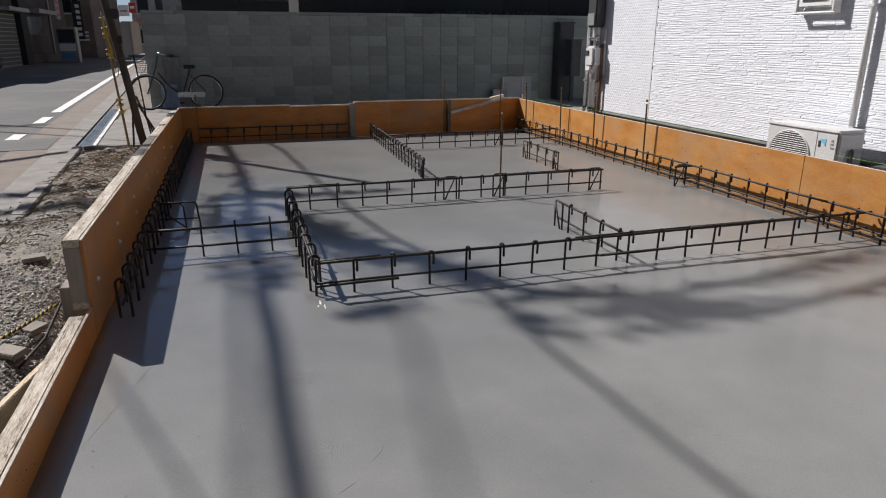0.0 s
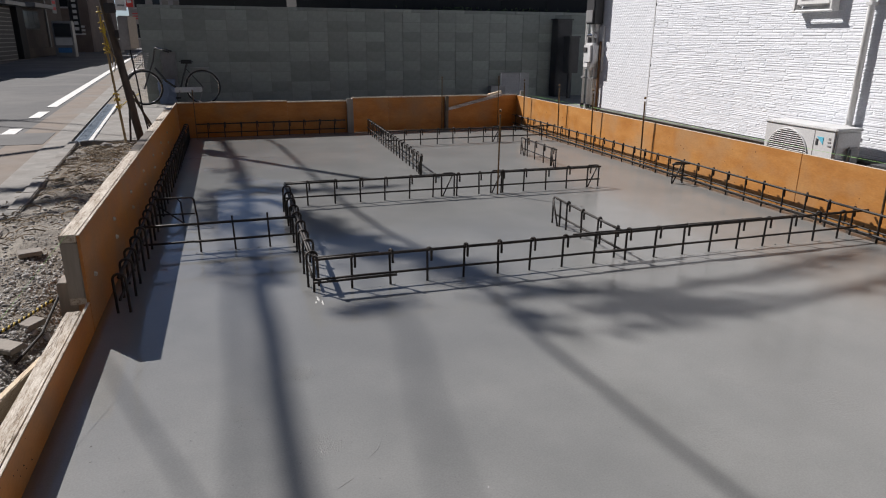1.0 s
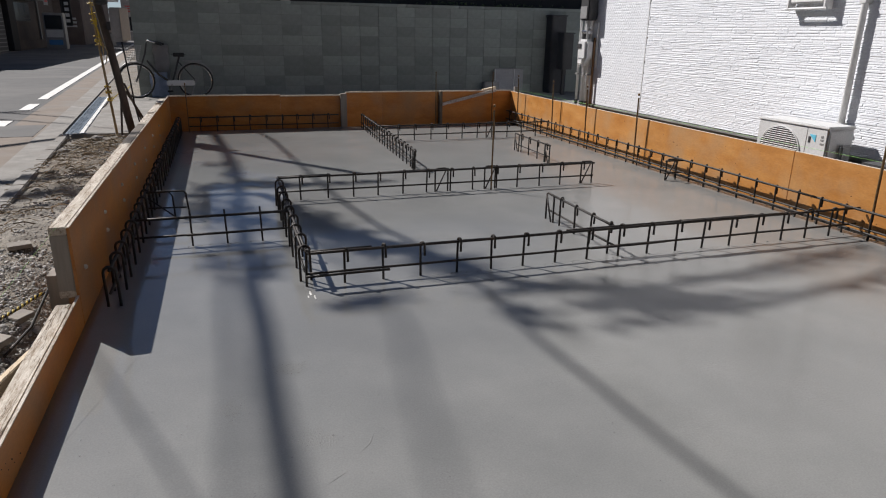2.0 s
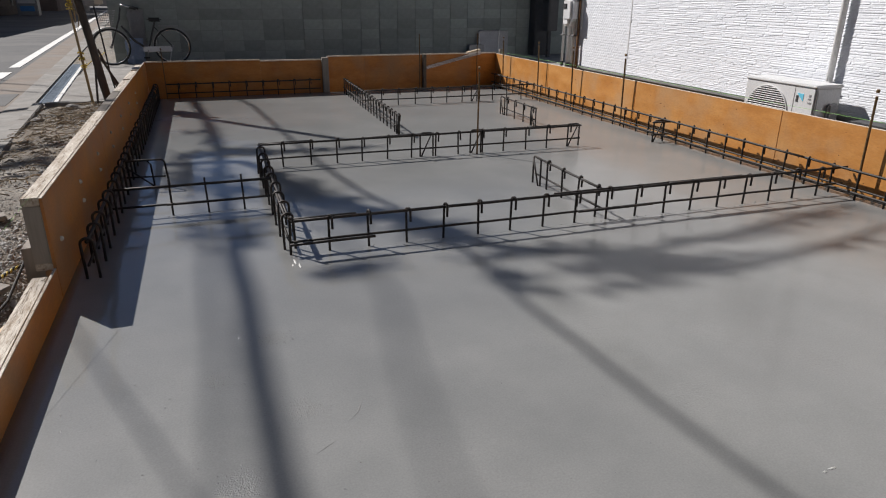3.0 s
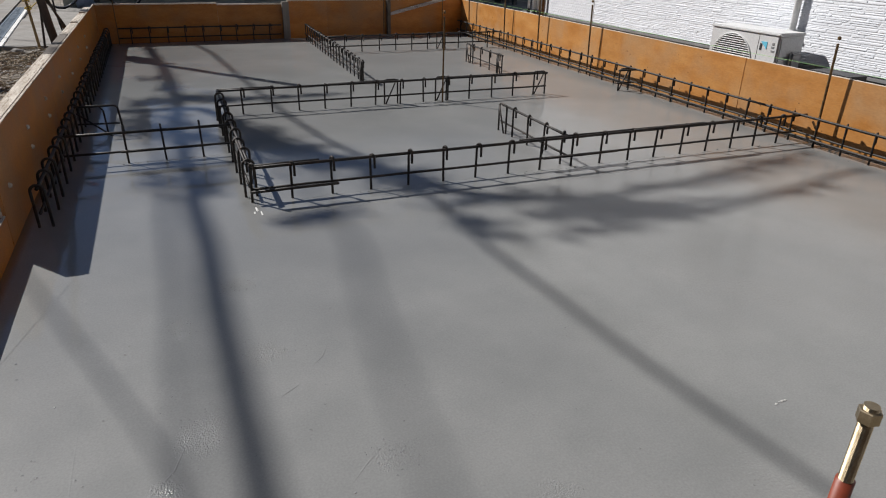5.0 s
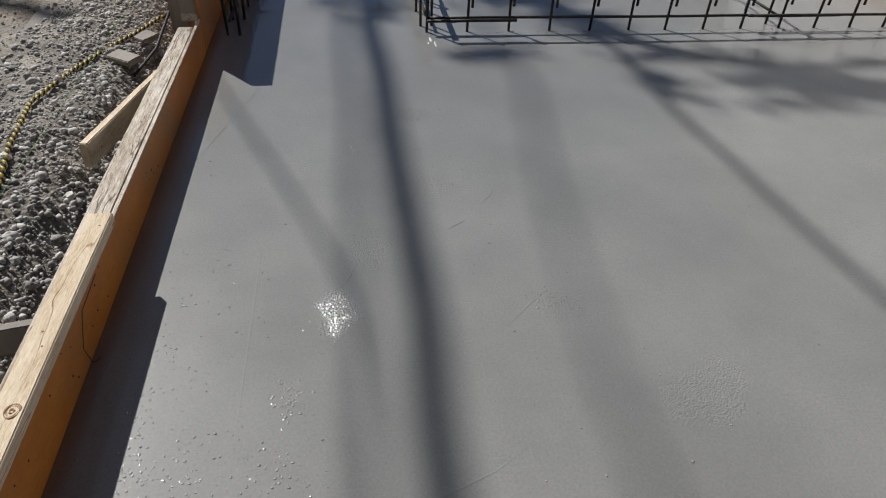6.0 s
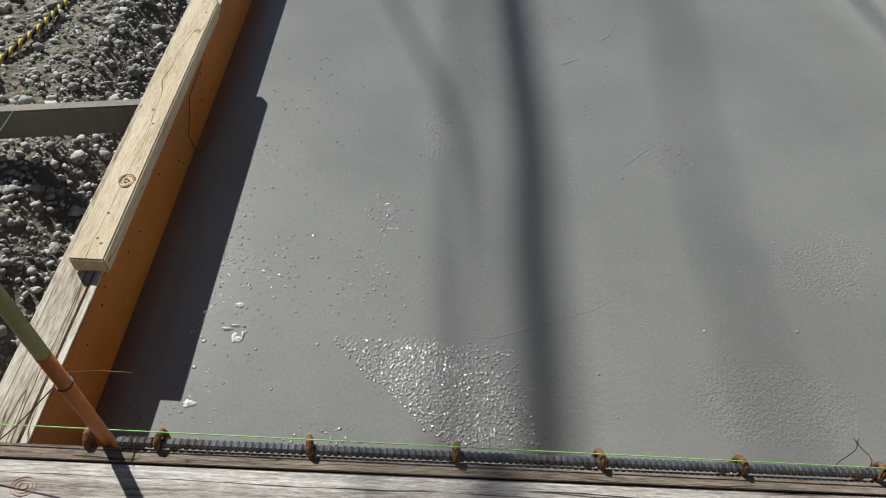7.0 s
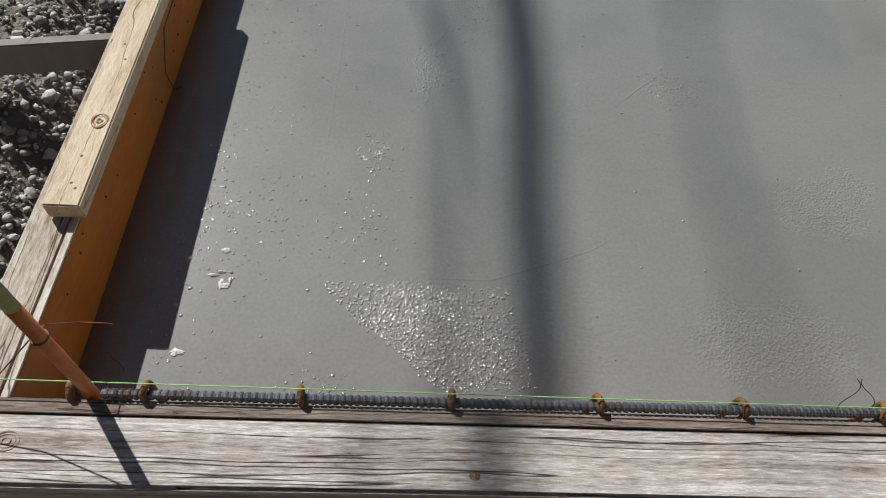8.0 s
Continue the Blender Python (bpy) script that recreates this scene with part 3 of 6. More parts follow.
form_left = thing("formwork", (LEFT - 0.04, 1.5, -0.1), "orange coated plywood formwork with weathered timber rail on top", "formwork", "slab formwork")
for y0, y1 in ((STEP_Y, 1.61), (1.611, 3.42), (3.421, BACK)):
    ply_panel(form_left, LEFT - 0.012, LEFT, y0, y1, -0.15, TOP - 0.004, 1)
for i, (y0, y1, mat) in enumerate(((STEP_Y, 2.05, "old_wood_y"), (2.06, 3.1, "dark_wood"), (3.11, 3.9, "old_wood_y"), (4.0, 4.75, "old_wood_y"), (4.9, 5.45, "old_wood_y"))):
    part("top_rail", timber(LEFT - 0.078, LEFT - 0.013, y0, y1, TOP - 0.034, TOP, i + 3.3, along=1), MAT[mat], form_left, "weathered grey-white timber rail")
part("bottom_rail", timber(LEFT - 0.078, LEFT - 0.013, STEP_Y, BACK, 0.13, 0.165, 8.1, along=1), MAT["old_wood_y"], form_left)
part("end_post", timber(LEFT - 0.078, LEFT - 0.013, STEP_Y, STEP_Y + 0.034, 0.14, TOP - 0.034, 5.5, along=2), MAT["post_wood"], form_left, "grey upright end timber")
for i in range(1, 8):
    part("stud", timber(LEFT - 0.046, LEFT - 0.013, i * 0.8 - 0.2, i * 0.8 - 0.14, -0.13, TOP - 0.034, i, along=2), MAT["post_wood"], form_left)
for y in (-0.02, 0.62, 1.3, 2.0, 2.7, 3.4, 4.1):
    for z in ((0.21,) if y < 0 else (0.2, 0.3)):
        tie_cone(LEFT, y, z, (1, 0, 0), form_left)

form_low = thing("formwork", (LEFT - 0.04, -1.5, -0.12), "low orange plywood formwork with worn timber rail, pale batten on it", "formwork", "slab formwork")
ply_panel(form_low, LEFT - 0.012, LEFT, NEAR, STEP_Y - 0.004, -0.15, LOW, 1)
part("top_rail", timber(LEFT - 0.077, LEFT - 0.013, NEAR - 0.095, -0.28, LOW - 0.036, LOW + 0.001, 1.7, bevel=0.004, along=1), MAT["old_wood_y"], form_low, "weathered pale timber rail with splits")
part("lower_rail", timber(LEFT - 0.077, LEFT - 0.013, NEAR - 0.095, -0.28, -0.1, -0.06, 2.7, along=1), MAT["dark_wood"], form_low)
part("backing", timber(LEFT - 0.034, LEFT - 0.013, NEAR - 0.09, -0.28, -0.059, LOW - 0.037, 4.7, along=1), MAT["dark_wood"], form_low)

batten = mesh_object("batten", timber(LEFT - 0.045, LEFT + 0.011, -2.428, -1.655, LOW + 0.0045, LOW + 0.036, 6.2, bevel=0.0025, along=1), MAT["new_wood"])
tagged(batten, "fresh pale timber batten with a round knot on the low form", "timber")
bm = bmesh.new()
for r, w in ((0.0155, 0.0026), (0.0115, 0.0012), (0.0045, 0.0024)):
    ring = [(LEFT - 0.009 + math.cos(a) * r * 0.8, -2.253 + math.sin(a) * r, LOW + 0.0355) for a in (math.tau * k / 20 for k in range(21))]
    tube(bm, ring, [w * (0.75 + 0.35 * math.sin(k * 0.9 + r * 400)) for k in range(21)], 5)
part("knot", bm, MAT["knot_wood"], batten, "dark brown knot")
for x, y in ((0.004, -2.395), (0.013, -2.385), (0.014, -2.33), (0.009, -2.1), (0.02, -2.06), (0.018, -1.95), (0.005, -1.71)):
    bm = new_tube([(LEFT - x, y, LOW + 0.033), (LEFT - x, y, LOW + 0.0362)], 0.0024, 8)
    part("nail_head", bm, MAT["rust"], batten)

# a length of thin dark wire hangs down the low form, and its face is scuffed
w = wavy([(LEFT + 0.0165, -1.86, LOW + 0.012), (LEFT + 0.0165, -1.97, LOW + 0.004), (LEFT + 0.005, -2.0, 0.06), (LEFT + 0.004, -1.985, 0.0), (LEFT + 0.02, -1.975, 0.004)], 6, 0.003, 3)
part("wire_end", new_tube(w, 0.0011, 5), MAT["dark_grey"], form_low, "thin dark wire end")
random.seed(17)
for k in range(26):
    y, z, r = random.uniform(-2.55, -1.2), random.uniform(0.02, 0.125), random.uniform(0.0012, 0.0035)
    bm = bmesh.new()
    tube(bm, [(LEFT - 0.002, y, z), (LEFT + 0.0006, y, z), (LEFT + 0.0009, y + r * 0.2, z)], [r, r, r * 0.6], 7)
    part("cement_spot", bm, MAT["dark_grey"], form_low)

form_front = thing("formwork", (1.3, NEAR - 0.05, -0.12), "plywood formwork with a broad cracked weathered timber rail", "formwork", "slab formwork")
ply_panel(form_front, -1.06, 0.9, NEAR - 0.016, NEAR, -0.15, LOW + 0.008, 1)
ply_panel(form_front, 0.904, RIGHT, NEAR - 0.016, NEAR, -0.15, LOW + 0.008, 1)
bm = timber(-1.6, 3.75, NEAR - 0.108, NEAR - 0.0195, LOW - 0.06, LOW + 0.012, 9.9, bevel=0.005, along=0)
part("top_rail", bm, MAT["old_wood"], form_front, "broad silver-grey cracked timber")
part("lower_rail", timber(-1.6, 3.75, NEAR - 0.1, NEAR - 0.0145, -0.14, -0.08, 3.9, along=0), MAT["dark_wood"], form_front)
# knots in the rail
for x, y in ((-0.963, -0.055), (-0.39, -0.085), (0.3, -0.05)):
    bm = bmesh.new()
    for r, w in ((0.012, 0.0011), (0.0085, 0.0008), (0.004, 0.0012)):
        r *= 1.0 if x < -0.5 else 0.4
        ring = [(x + math.cos(a) * r * 1.3, NEAR + y + math.sin(a) * r, LOW + 0.0122) for a in (math.tau * k / 18 for k in range(19))]
        tube(bm, ring, [w * (0.7 + 0.4 * math.sin(k * 0.8 + r * 300)) for k in range(19)], 5)
    part("knot", bm, MAT["knot_wood"], form_front)

form_back = thing("formwork", (1.3, BACK + 0.05, -0.1), "orange coated plywood formwork along the slab's far edge", "formwork", "slab formwork")
for x0, x1, dy, top in ((LEFT, 0.36, 0.0, 0.44), (0.361, 1.22, 0.0, 0.425), (1.225, 1.72, 0.03, 0.46), (1.721, 2.55, 0.03, 0.46), (2.551, RIGHT + 0.012, 0.03, 0.46)):
    ply_panel(form_back, x0, x1, BACK + dy, BACK + dy + 0.012, -0.15, top, 1)
part("top_rail", timber(LEFT, 1.2, BACK + 0.013, BACK + 0.07, 0.39, 0.424, 2.2, along=0), MAT["old_wood"], form_back)
part("top_rail", timber(1.225, RIGHT, BACK + 0.043, BACK + 0.1, 0.42, 0.455, 4.2, along=0), MAT["old_wood"], form_back)
part("joint_post", timber(1.14, 1.222, BACK - 0.055, BACK - 0.002, -0.02, 0.445, 3.1, along=2), MAT["post_wood"], form_back, "grey upright timber with a pale cut top")
part("joint_post", timber(2.53, 2.575, BACK - 0.03, BACK + 0.028, -0.02, 0.455, 7.1, along=2), MAT["dark_wood"], form_back)
bm = timber(-0.42, 0.42, -0.012, 0.012, -0.02, 0.02, 2.5, along=0)
bm.transform(Matrix.Translation((2.98, BACK + 0.0, 0.37)) @ Matrix.Rotation(radians(-13), 4, 'Y'))
part("slanting_lath", bm, MAT["old_wood"], form_back, "pale lath nailed at a slant")
bm = timber(-0.1, 0.1, -0.03, 0.03, -0.015, 0.015, 2.9, along=0)
bm.transform(Matrix.Translation((3.3, BACK + 0.06, 0.475)) @ Matrix.Rotation(radians(-12), 4, 'Y'))
part("offcut", bm, MAT["new_wood"], form_back)

form_right = thing("formwork", (RIGHT + 0.05, 1.5, -0.1), "orange coated plywood formwork panels, sunlit, with splashes", "formwork", "slab formwork")
for y0, y1 in ((NEAR - 0.012, -1.17), (-1.166, 0.63), (0.634, 2.44), (2.444, 4.25), (4.254, BACK + 0.028)):
    ply_panel(form_right, RIGHT, RIGHT + 0.012, y0, y1, -0.15, TOP + 0.002, -1)
part("top_rail", timber(RIGHT + 0.013, RIGHT + 0.06, NEAR, BACK, TOP - 0.045, TOP - 0.008, 1.2, along=1), MAT["old_wood_y"], form_right)
for i in range(10):
    part("stud", timber(RIGHT + 0.013, RIGHT + 0.06, -2.6 + i * 0.9, -2.54 + i * 0.9, -0.13, TOP - 0.046, i + 0.5, along=2), MAT["post_wood"], form_right)
random.seed(8)
for i in range(70):
    bm = bmesh.new()
    y, z = random.uniform(-1.5, 5.5), random.uniform(0.04, 0.4)
    s = random.uniform(0.002, 0.007)
    tube(bm, [(RIGHT + 0.001, y, z), (RIGHT - 0.0015, y, z)], [s, s * 0.6], 6)
    part("splash", bm, MAT["rust"], form_right, "brown splash spots")


# ---------------------------------------------------------------- reinforcing bars
def arc(c, u, v, r, a0, a1, n):
    return [c + u * (r * math.cos(a0 + (a1 - a0) * i / n)) + v * (r * math.sin(a0 + (a1 - a0) * i / n)) for i in range(n + 1)]


def stirrup_mesh(kind, height=0.19):
    """Upright bars in local metres: the bar that they hook over runs along x at the origin."""
    up = Vector((0, 0, 1))
    bm = bmesh.new()
    if kind == "hook":
        side = Vector((0.5, -0.86, 0)).normalized()
        c = Vector((0, 0, height - 0.012))
        tube(bm, [side * -0.014 + Vector((0, 0, -0.03)), side * -0.014 + c] + arc(c, side, up, 0.014, math.pi, 0, 7)[1:] + [side * 0.014 + Vector((0, 0, height - 0.068))], 0.0066, 7)
    elif kind == "hoop":
        side = Vector((0, -1, 0))
        c = Vector((0, 0, height - 0.022))
        tube(bm, [side * -0.027 + Vector((0, 0, -0.03)), side * -0.027 + c] + arc(c, side, up, 0.027, math.pi, 0, 8)[1:] + [side * 0.027 + Vector((0, 0, -0.03))], 0.0066, 7)
    elif kind == "knob":
        side = Vector((0.15, -1, 0)).normalized()
        c = Vector((0, 0, height - 0.021))
        tube(bm, [side * -0.0115 + Vector((0, 0, -0.03)), side * -0.0115 + c] + arc(c, side, up, 0.0115, math.pi, 0, 7)[1:] + [side * 0.0115 + Vector((0, 0, height - 0.05))], 0.0052, 8)
    elif kind == "end":
        side = Vector((1, 0, 0))
        c = Vector((0, 0, height - 0.02))
        a, b = Vector((-0.028, 0.018, height - 0.026)), Vector((0.028, 0.018, height - 0.026))
        tube(bm, [Vector((-0.054, 0.018, -0.03))] + arc(a, side, up, 0.026, math.pi, math.pi / 2, 4) + arc(b, side, up, 0.026, math.pi / 2, 0, 4) + [Vector((0.054, 0.018, -0.03))], 0.0066, 7)
        tube(bm, [Vector((-0.05, 0.026, -0.02)), Vector((0.045, 0.026, height - 0.008))], 0.006, 7)
    elif kind == "stub":
        tube(bm, [Vector((0, 0, -0.03)), Vector((0, 0, height + 0.025))], 0.0058, 7)
    me = bpy.data.meshes.new("stirrup")
    bm.to_mesh(me)
    bm.free()
    me.materials.append(MAT["rebar"])
    me.polygons.foreach_set("use_smooth", [True] * len(me.polygons))
    return me


STIRRUP = {k: stirrup_mesh(k) for k in ("hook", "hoop", "end", "stub", "knob")}


def cage(a, b, kind, label, offset=0.1, pitch=0.2, ends=(), laps=(), low=True, skip=()):
    """A row of upright bars with long bars along it, from a to b on the slab."""
    a, b = Vector((*a, 0)), Vector((*b, 0))
    d = (b - a).normalized()
    n = Vector((-d.y, d.x, 0))
    turn = math.atan2(d.y, d.x)
    length = (b - a).length
    top = thing("rebar_cage", ((a + b) / 2)[:], label, "reinforcing steel", "rebar cages of the stem walls")
    random.seed(int(abs(a.x * 131 + a.y * 57 + b.x * 17) * 10))

    def bar(s0, s1, z, r, side, name="long_bar"):
        pts = wavy([a + d * s0 + n * side + Vector((0, 0, z)), a + d * s1 + n * side + Vector((0, 0, z))], max(2, int((s1 - s0) / 0.25)), 0.0025, s0 + z)
        part(name, new_tube(pts, r, 8), MAT["rebar"], top, smooth=True)
    bar(0, length, 0.178, 0.0082, 0.0)
    if low:
        bar(0, length, 0.068, 0.0068, 0.008)
    for s0, s1, z, side in laps:
        bar(s0, s1, z, 0.0075, side, "lap_bar")
    s = offset
    while s < length - 0.02:
        if not any(lo < s < hi for lo, hi in skip):
            ob = new("stirrup", STIRRUP[kind])
            p = a + d * (s + random.uniform(-0.006, 0.006))
            ob.parent = top
            ob.matrix_parent_inverse = Matrix.Translation(-top.location)
            ob.matrix_basis = Matrix.Translation((*p.xy, random.uniform(-0.004, 0.005))) @ Matrix.Rotation(turn + random.uniform(-0.2, 0.2), 4, 'Z') @ \
                Matrix.Rotation(random.uniform(-0.03, 0.03), 4, 'Y') @ Matrix.Rotation(random.uniform(-0.02, 0.02), 4, 'X')
        s += pitch
    for s in ends:
        ob = new("end_bar", STIRRUP["end"])
        p = a + d * s
        ob.parent = top
        ob.matrix_parent_inverse = Matrix.Translation(-top.location)
        ob.matrix_basis = Matrix.Translation(p) @ Matrix.Rotation(turn, 4, 'Z')
    return top


cage((0, 0), (3.6, 0), "hook", "dark steel rebar row with hooked uprights across the slab", 0.0, laps=((-0.01, 0.33, 0.183, 0.013), (-0.01, 0.42, 0.06, -0.012), (1.45, 2.75, 0.184, 0.013), (2.2, 2.95, 0.187, -0.012), (1.6, 2.1, 0.072, -0.01)))
cage((0, 0.05), (0, 1.84), "hoop", "dark steel rebar row with hooped uprights", 0.05, laps=((0.0, 0.5, 0.182, 0.014),))
cage((-0.905, 0.86), (0.0, 0.86), "stub", "short dark rebar row joining two longer rows", 0.33, laps=((0.3, 0.75, 0.072, -0.01),))
cage((-0.89, -0.01), (-0.89, 5.78), "hoop", "dark steel rebar row with hooped uprights along the form", 0.01)
cage((0.0, 1.84), (2.69, 1.84), "hook", "dark steel rebar row with hooked uprights and end hairpins", 0.18, ends=(1.3, 1.73, 2.63), laps=((0.0, 0.4, 0.183, 0.012), (0.8, 1.36, 0.183, 0.012), (1.75, 2.66, 0.184, 0.012)))
cage((1.775, 0.02), (1.775, 0.86), "hook", "short dark rebar row with hooked uprights", 0.06, ends=(0.8,))
cage((1.333, 2.74), (1.405, 5.74), "hook", "dark steel rebar row with closely hooked uprights", 0.05, pitch=0.15, ends=(0.03,))
cage((1.37, 4.5), (3.56, 4.5), "hook", "dark steel rebar row across the slab's far part", 0.25, ends=(1.42,), laps=((0.9, 2.1, 0.072, -0.012),))
cage((2.73, 2.76), (2.73, 3.56), "hook", "short dark rebar stub with hairpin ends", 0.08, ends=(0.03, 0.77))
cage((3.555, -2.7), (3.555, 5.8), "hook", "brown steel rebar row with hooked uprights along the form", 0.16, laps=((0.3, 2.9, 0.183, 0.013), (3.0, 5.2, 0.183, 0.013), (0.0, 8.4, 0.022, -0.02), (0.0, 8.4, 0.045, 0.02)))
cage((3.36, 1.755), (3.56, 1.755), "hook", "very short dark rebar stub beside the form", 0.3, ends=(0.08,))
stub = thing("rebar_cage", (LEFT + 0.22, 1.55, 0), "very short dark rebar hairpin with a slanting tie beside the form", "reinforcing steel", "rebar cages of the stem walls")
ends = [Vector((LEFT + 0.12, 1.56, 0.162)), Vector((LEFT + 0.33, 1.54, 0.162))]
part("hairpin", new_tube([(LEFT + 0.1, 1.56, -0.03)] + arc(ends[0], Vector((1, 0, 0)), Vector((0, 0, 1)), 0.024, math.pi, math.pi / 2, 4)
                         + arc(ends[1], Vector((1, 0, 0)), Vector((0, 0, 1)), 0.024, math.pi / 2, 0, 4) + [(LEFT + 0.37, 1.53, -0.03)], 0.0066, 8), MAT["rebar"], stub, smooth=True)
part("hairpin", new_tube([(LEFT + 0.27, 1.6, -0.03), (LEFT + 0.265, 1.57, 0.15), (LEFT + 0.245, 1.55, 0.184), (LEFT + 0.12, 1.56, 0.18)], 0.006, 8), MAT["rebar"], stub, smooth=True)
part("slanting_tie", new_tube([(LEFT + 0.11, 1.57, 0.14), (LEFT + 0.31, 1.5, -0.01)], 0.0058, 8), MAT["rebar"], stub, smooth=True)
part("long_bar", new_tube([(LEFT + 0.09, 1.575, 0.07), (LEFT + 0.35, 1.555, 0.068)], 0.0058, 8), MAT["rebar"], stub, smooth=True)
cage((LEFT + 0.2, BACK - 0.1), (1.1, BACK - 0.1), "hook", "dark rebar row along the far form", 0.15)

# the row along the near form: a ribbed bar with rusty hooked uprights
near_row = thing("rebar_cage", (1.3, NEAR + 0.015, 0), "blue-grey ribbed steel bar with rusty hooked uprights", "reinforcing steel", "rebar cages of the stem walls")
bm = bmesh.new()
pts, rs = [], []
for k in range(471):
    x = -0.867 + k * 0.0094
    for dx, r in ((0.0, 0.0056), (0.002, 0.0056), (0.0034, 0.0071), (0.0062, 0.0074), (0.008, 0.0071)):
        pts.append((x + dx, NEAR + 0.0095 + 0.001 * math.sin(x * 2.1), 0.152 + 0.001 * math.sin(x * 3.0)))
        rs.append(r)
tube(bm, pts, rs, 10)
part("ribbed_bar", bm, MAT["rebar_grey"], near_row, "blue-grey ribbed bar", smooth=False)
me = STIRRUP["knob"].copy()
me.materials.clear()
me.materials.append(MAT["rust"])
random.seed(3)
for k in range(22):
    ob = new("stirrup", me)
    ob.parent = near_row
    ob.matrix_parent_inverse = Matrix.Translation(-near_row.location)
    ob.matrix_basis = Matrix.Translation((-0.812 + 0.197 * k, NEAR + 0.0125, -0.014)) @ Matrix.Rotation(random.uniform(-0.5, 0.5), 4, 'Z') @ Matrix.Diagonal((0.9, 0.9, 0.985, 1))
ob = new("stirrup", me)
ob.parent = near_row
ob.matrix_parent_inverse = Matrix.Translation(-near_row.location)
ob.matrix_basis = Matrix.Translation((-0.905, NEAR + 0.0125, -0.02))
for x in (-0.85, 0.12, 0.145):
    w = [Vector((x, NEAR + 0.012, 0.155)) + Vector((0.013 * math.sin(x * 90 + k * 0.45), 0.003 * k, 0.0035 * k + 0.003)) for k in range(11)]
    part("tie_wire", new_tube(w, 0.0006, 5), MAT["rebar"], near_row)


# ---------------------------------------------------------------- anchor rods
def anchor_rod(x, y, top, mat, lower=None, nut=False, r=0.008, lean=(0, 0), foot=-0.05, sleeve=1.25):
    rod = thing("anchor_rod", (x, y, 0), "upright " + ("zinc-yellow threaded anchor bolt with nut" if nut else "brown steel anchor rod") + " standing in the slab", "anchor rod", "anchor rods")
    split = 0.0
    if lower:
        split = lower[1]
        part("sleeve", new_tube([(x, y, foot), (x + lean[0] * split, y + lean[1] * split, split)], r * sleeve, 14), MAT[lower[0]], rod, "orange-red coated lower part", smooth=True)
    bm = bmesh.new()
    pts, rs = [], []
    z = split - 0.002
    while z < top:
        for dz, rr in ((0, r * 0.9), (0.001, r)) if nut else ((0, r), (0.004, r)):
            pts.append((x + lean[0] * z, y + lean[1] * z, z + dz))
            rs.append(rr)
        z += 0.002 if nut else 0.05
    tube(bm, pts, rs, 14)
    part("shaft", bm, MAT[mat], rod, smooth=not nut)
    if nut:
        part("nut", new_tube([(x, y, top - 0.025), (x, y, top - 0.0242), (x, y, top - 0.007), (x, y, top - 0.006)], [0.0138, 0.0152, 0.0152, 0.0136], 6), MAT["zinc"], rod, "zinc hexagon nut")
    else:
        part("cap", new_tube([(x + lean[0] * top, y, top - 0.016), (x + lean[0] * top, y, top), (x + lean[0] * top, y, top + 0.005)], [r * 1.35, r * 1.35, r * 0.8], 10), MAT[mat], rod)
    return rod


for y in (5.43, 4.38, 3.55, 2.55, -0.13):
    anchor_rod(3.565, y, 0.69, "rod", lean=(-0.02, 0.0))
anchor_rod(1.72, 1.815, 0.69, "rod", lean=(0.005, 0), r=0.0068)
anchor_rod(2.45, 5.72, 0.72, "rod", r=0.006)
anchor_rod(3.3, 5.75, 0.72, "rod", r=0.006)
anchor_rod(-0.78, 5.7, 0.6, "rod", r=0.006)
anchor_rod(0.499, -2.69, 0.632, "zinc", ("red_tape", 0.505), nut=True, r=0.0102)
RX, RY = -0.884, NEAR + 0.0125
near_rod = anchor_rod(RX, RY, 0.66, "olive", ("orange_coat", 0.365), r=0.0082, sleeve=1.04)
bm = new_tube(arc(Vector((RX, RY, 0.3)), Vector((1, 0, 0)), Vector((0, 1, 0.1)), 0.0093, 0, 6.2, 14), 0.0013, 5)
part("tie_wire", bm, MAT["dark_grey"], near_rod, "black wire tie")
w = wavy([(RX, RY + 0.01, 0.3), (RX - 0.03, RY + 0.04, 0.25), (RX - 0.01, RY + 0.06, 0.22), (RX + 0.03, RY + 0.065, 0.21)], 5, 0.008, 1)
part("wire_end", new_tube(w, 0.0009, 5), MAT["rust"], near_rod)
w = wavy([(RX - 0.01, RY, 0.295), (RX - 0.08, RY - 0.02, 0.22), (RX - 0.15, RY - 0.05, 0.165)], 5, 0.008, 4)
part("wire_end", new_tube(w, 0.0009, 5), MAT["rust"], near_rod)


# ---------------------------------------------------------------- cords and rope
cord = mesh_object("string_line", new_tube([(-1.55, NEAR + 0.018, 0.172), (0.8, NEAR + 0.008, 0.170), (3.7, NEAR + 0.008, 0.170)], 0.0008, 6), MAT["green_line"])
tagged(cord, "fluorescent green setting-out string along the near form", "string line")
cord = mesh_object("string_line", new_tube([(-1.03, -0.19, 0.447), (-1.452, -3.24, -0.06)], 0.00045, 6), MAT["green_line"])
tagged(cord, "fluorescent green string slanting from the form's corner to the ground", "string line")


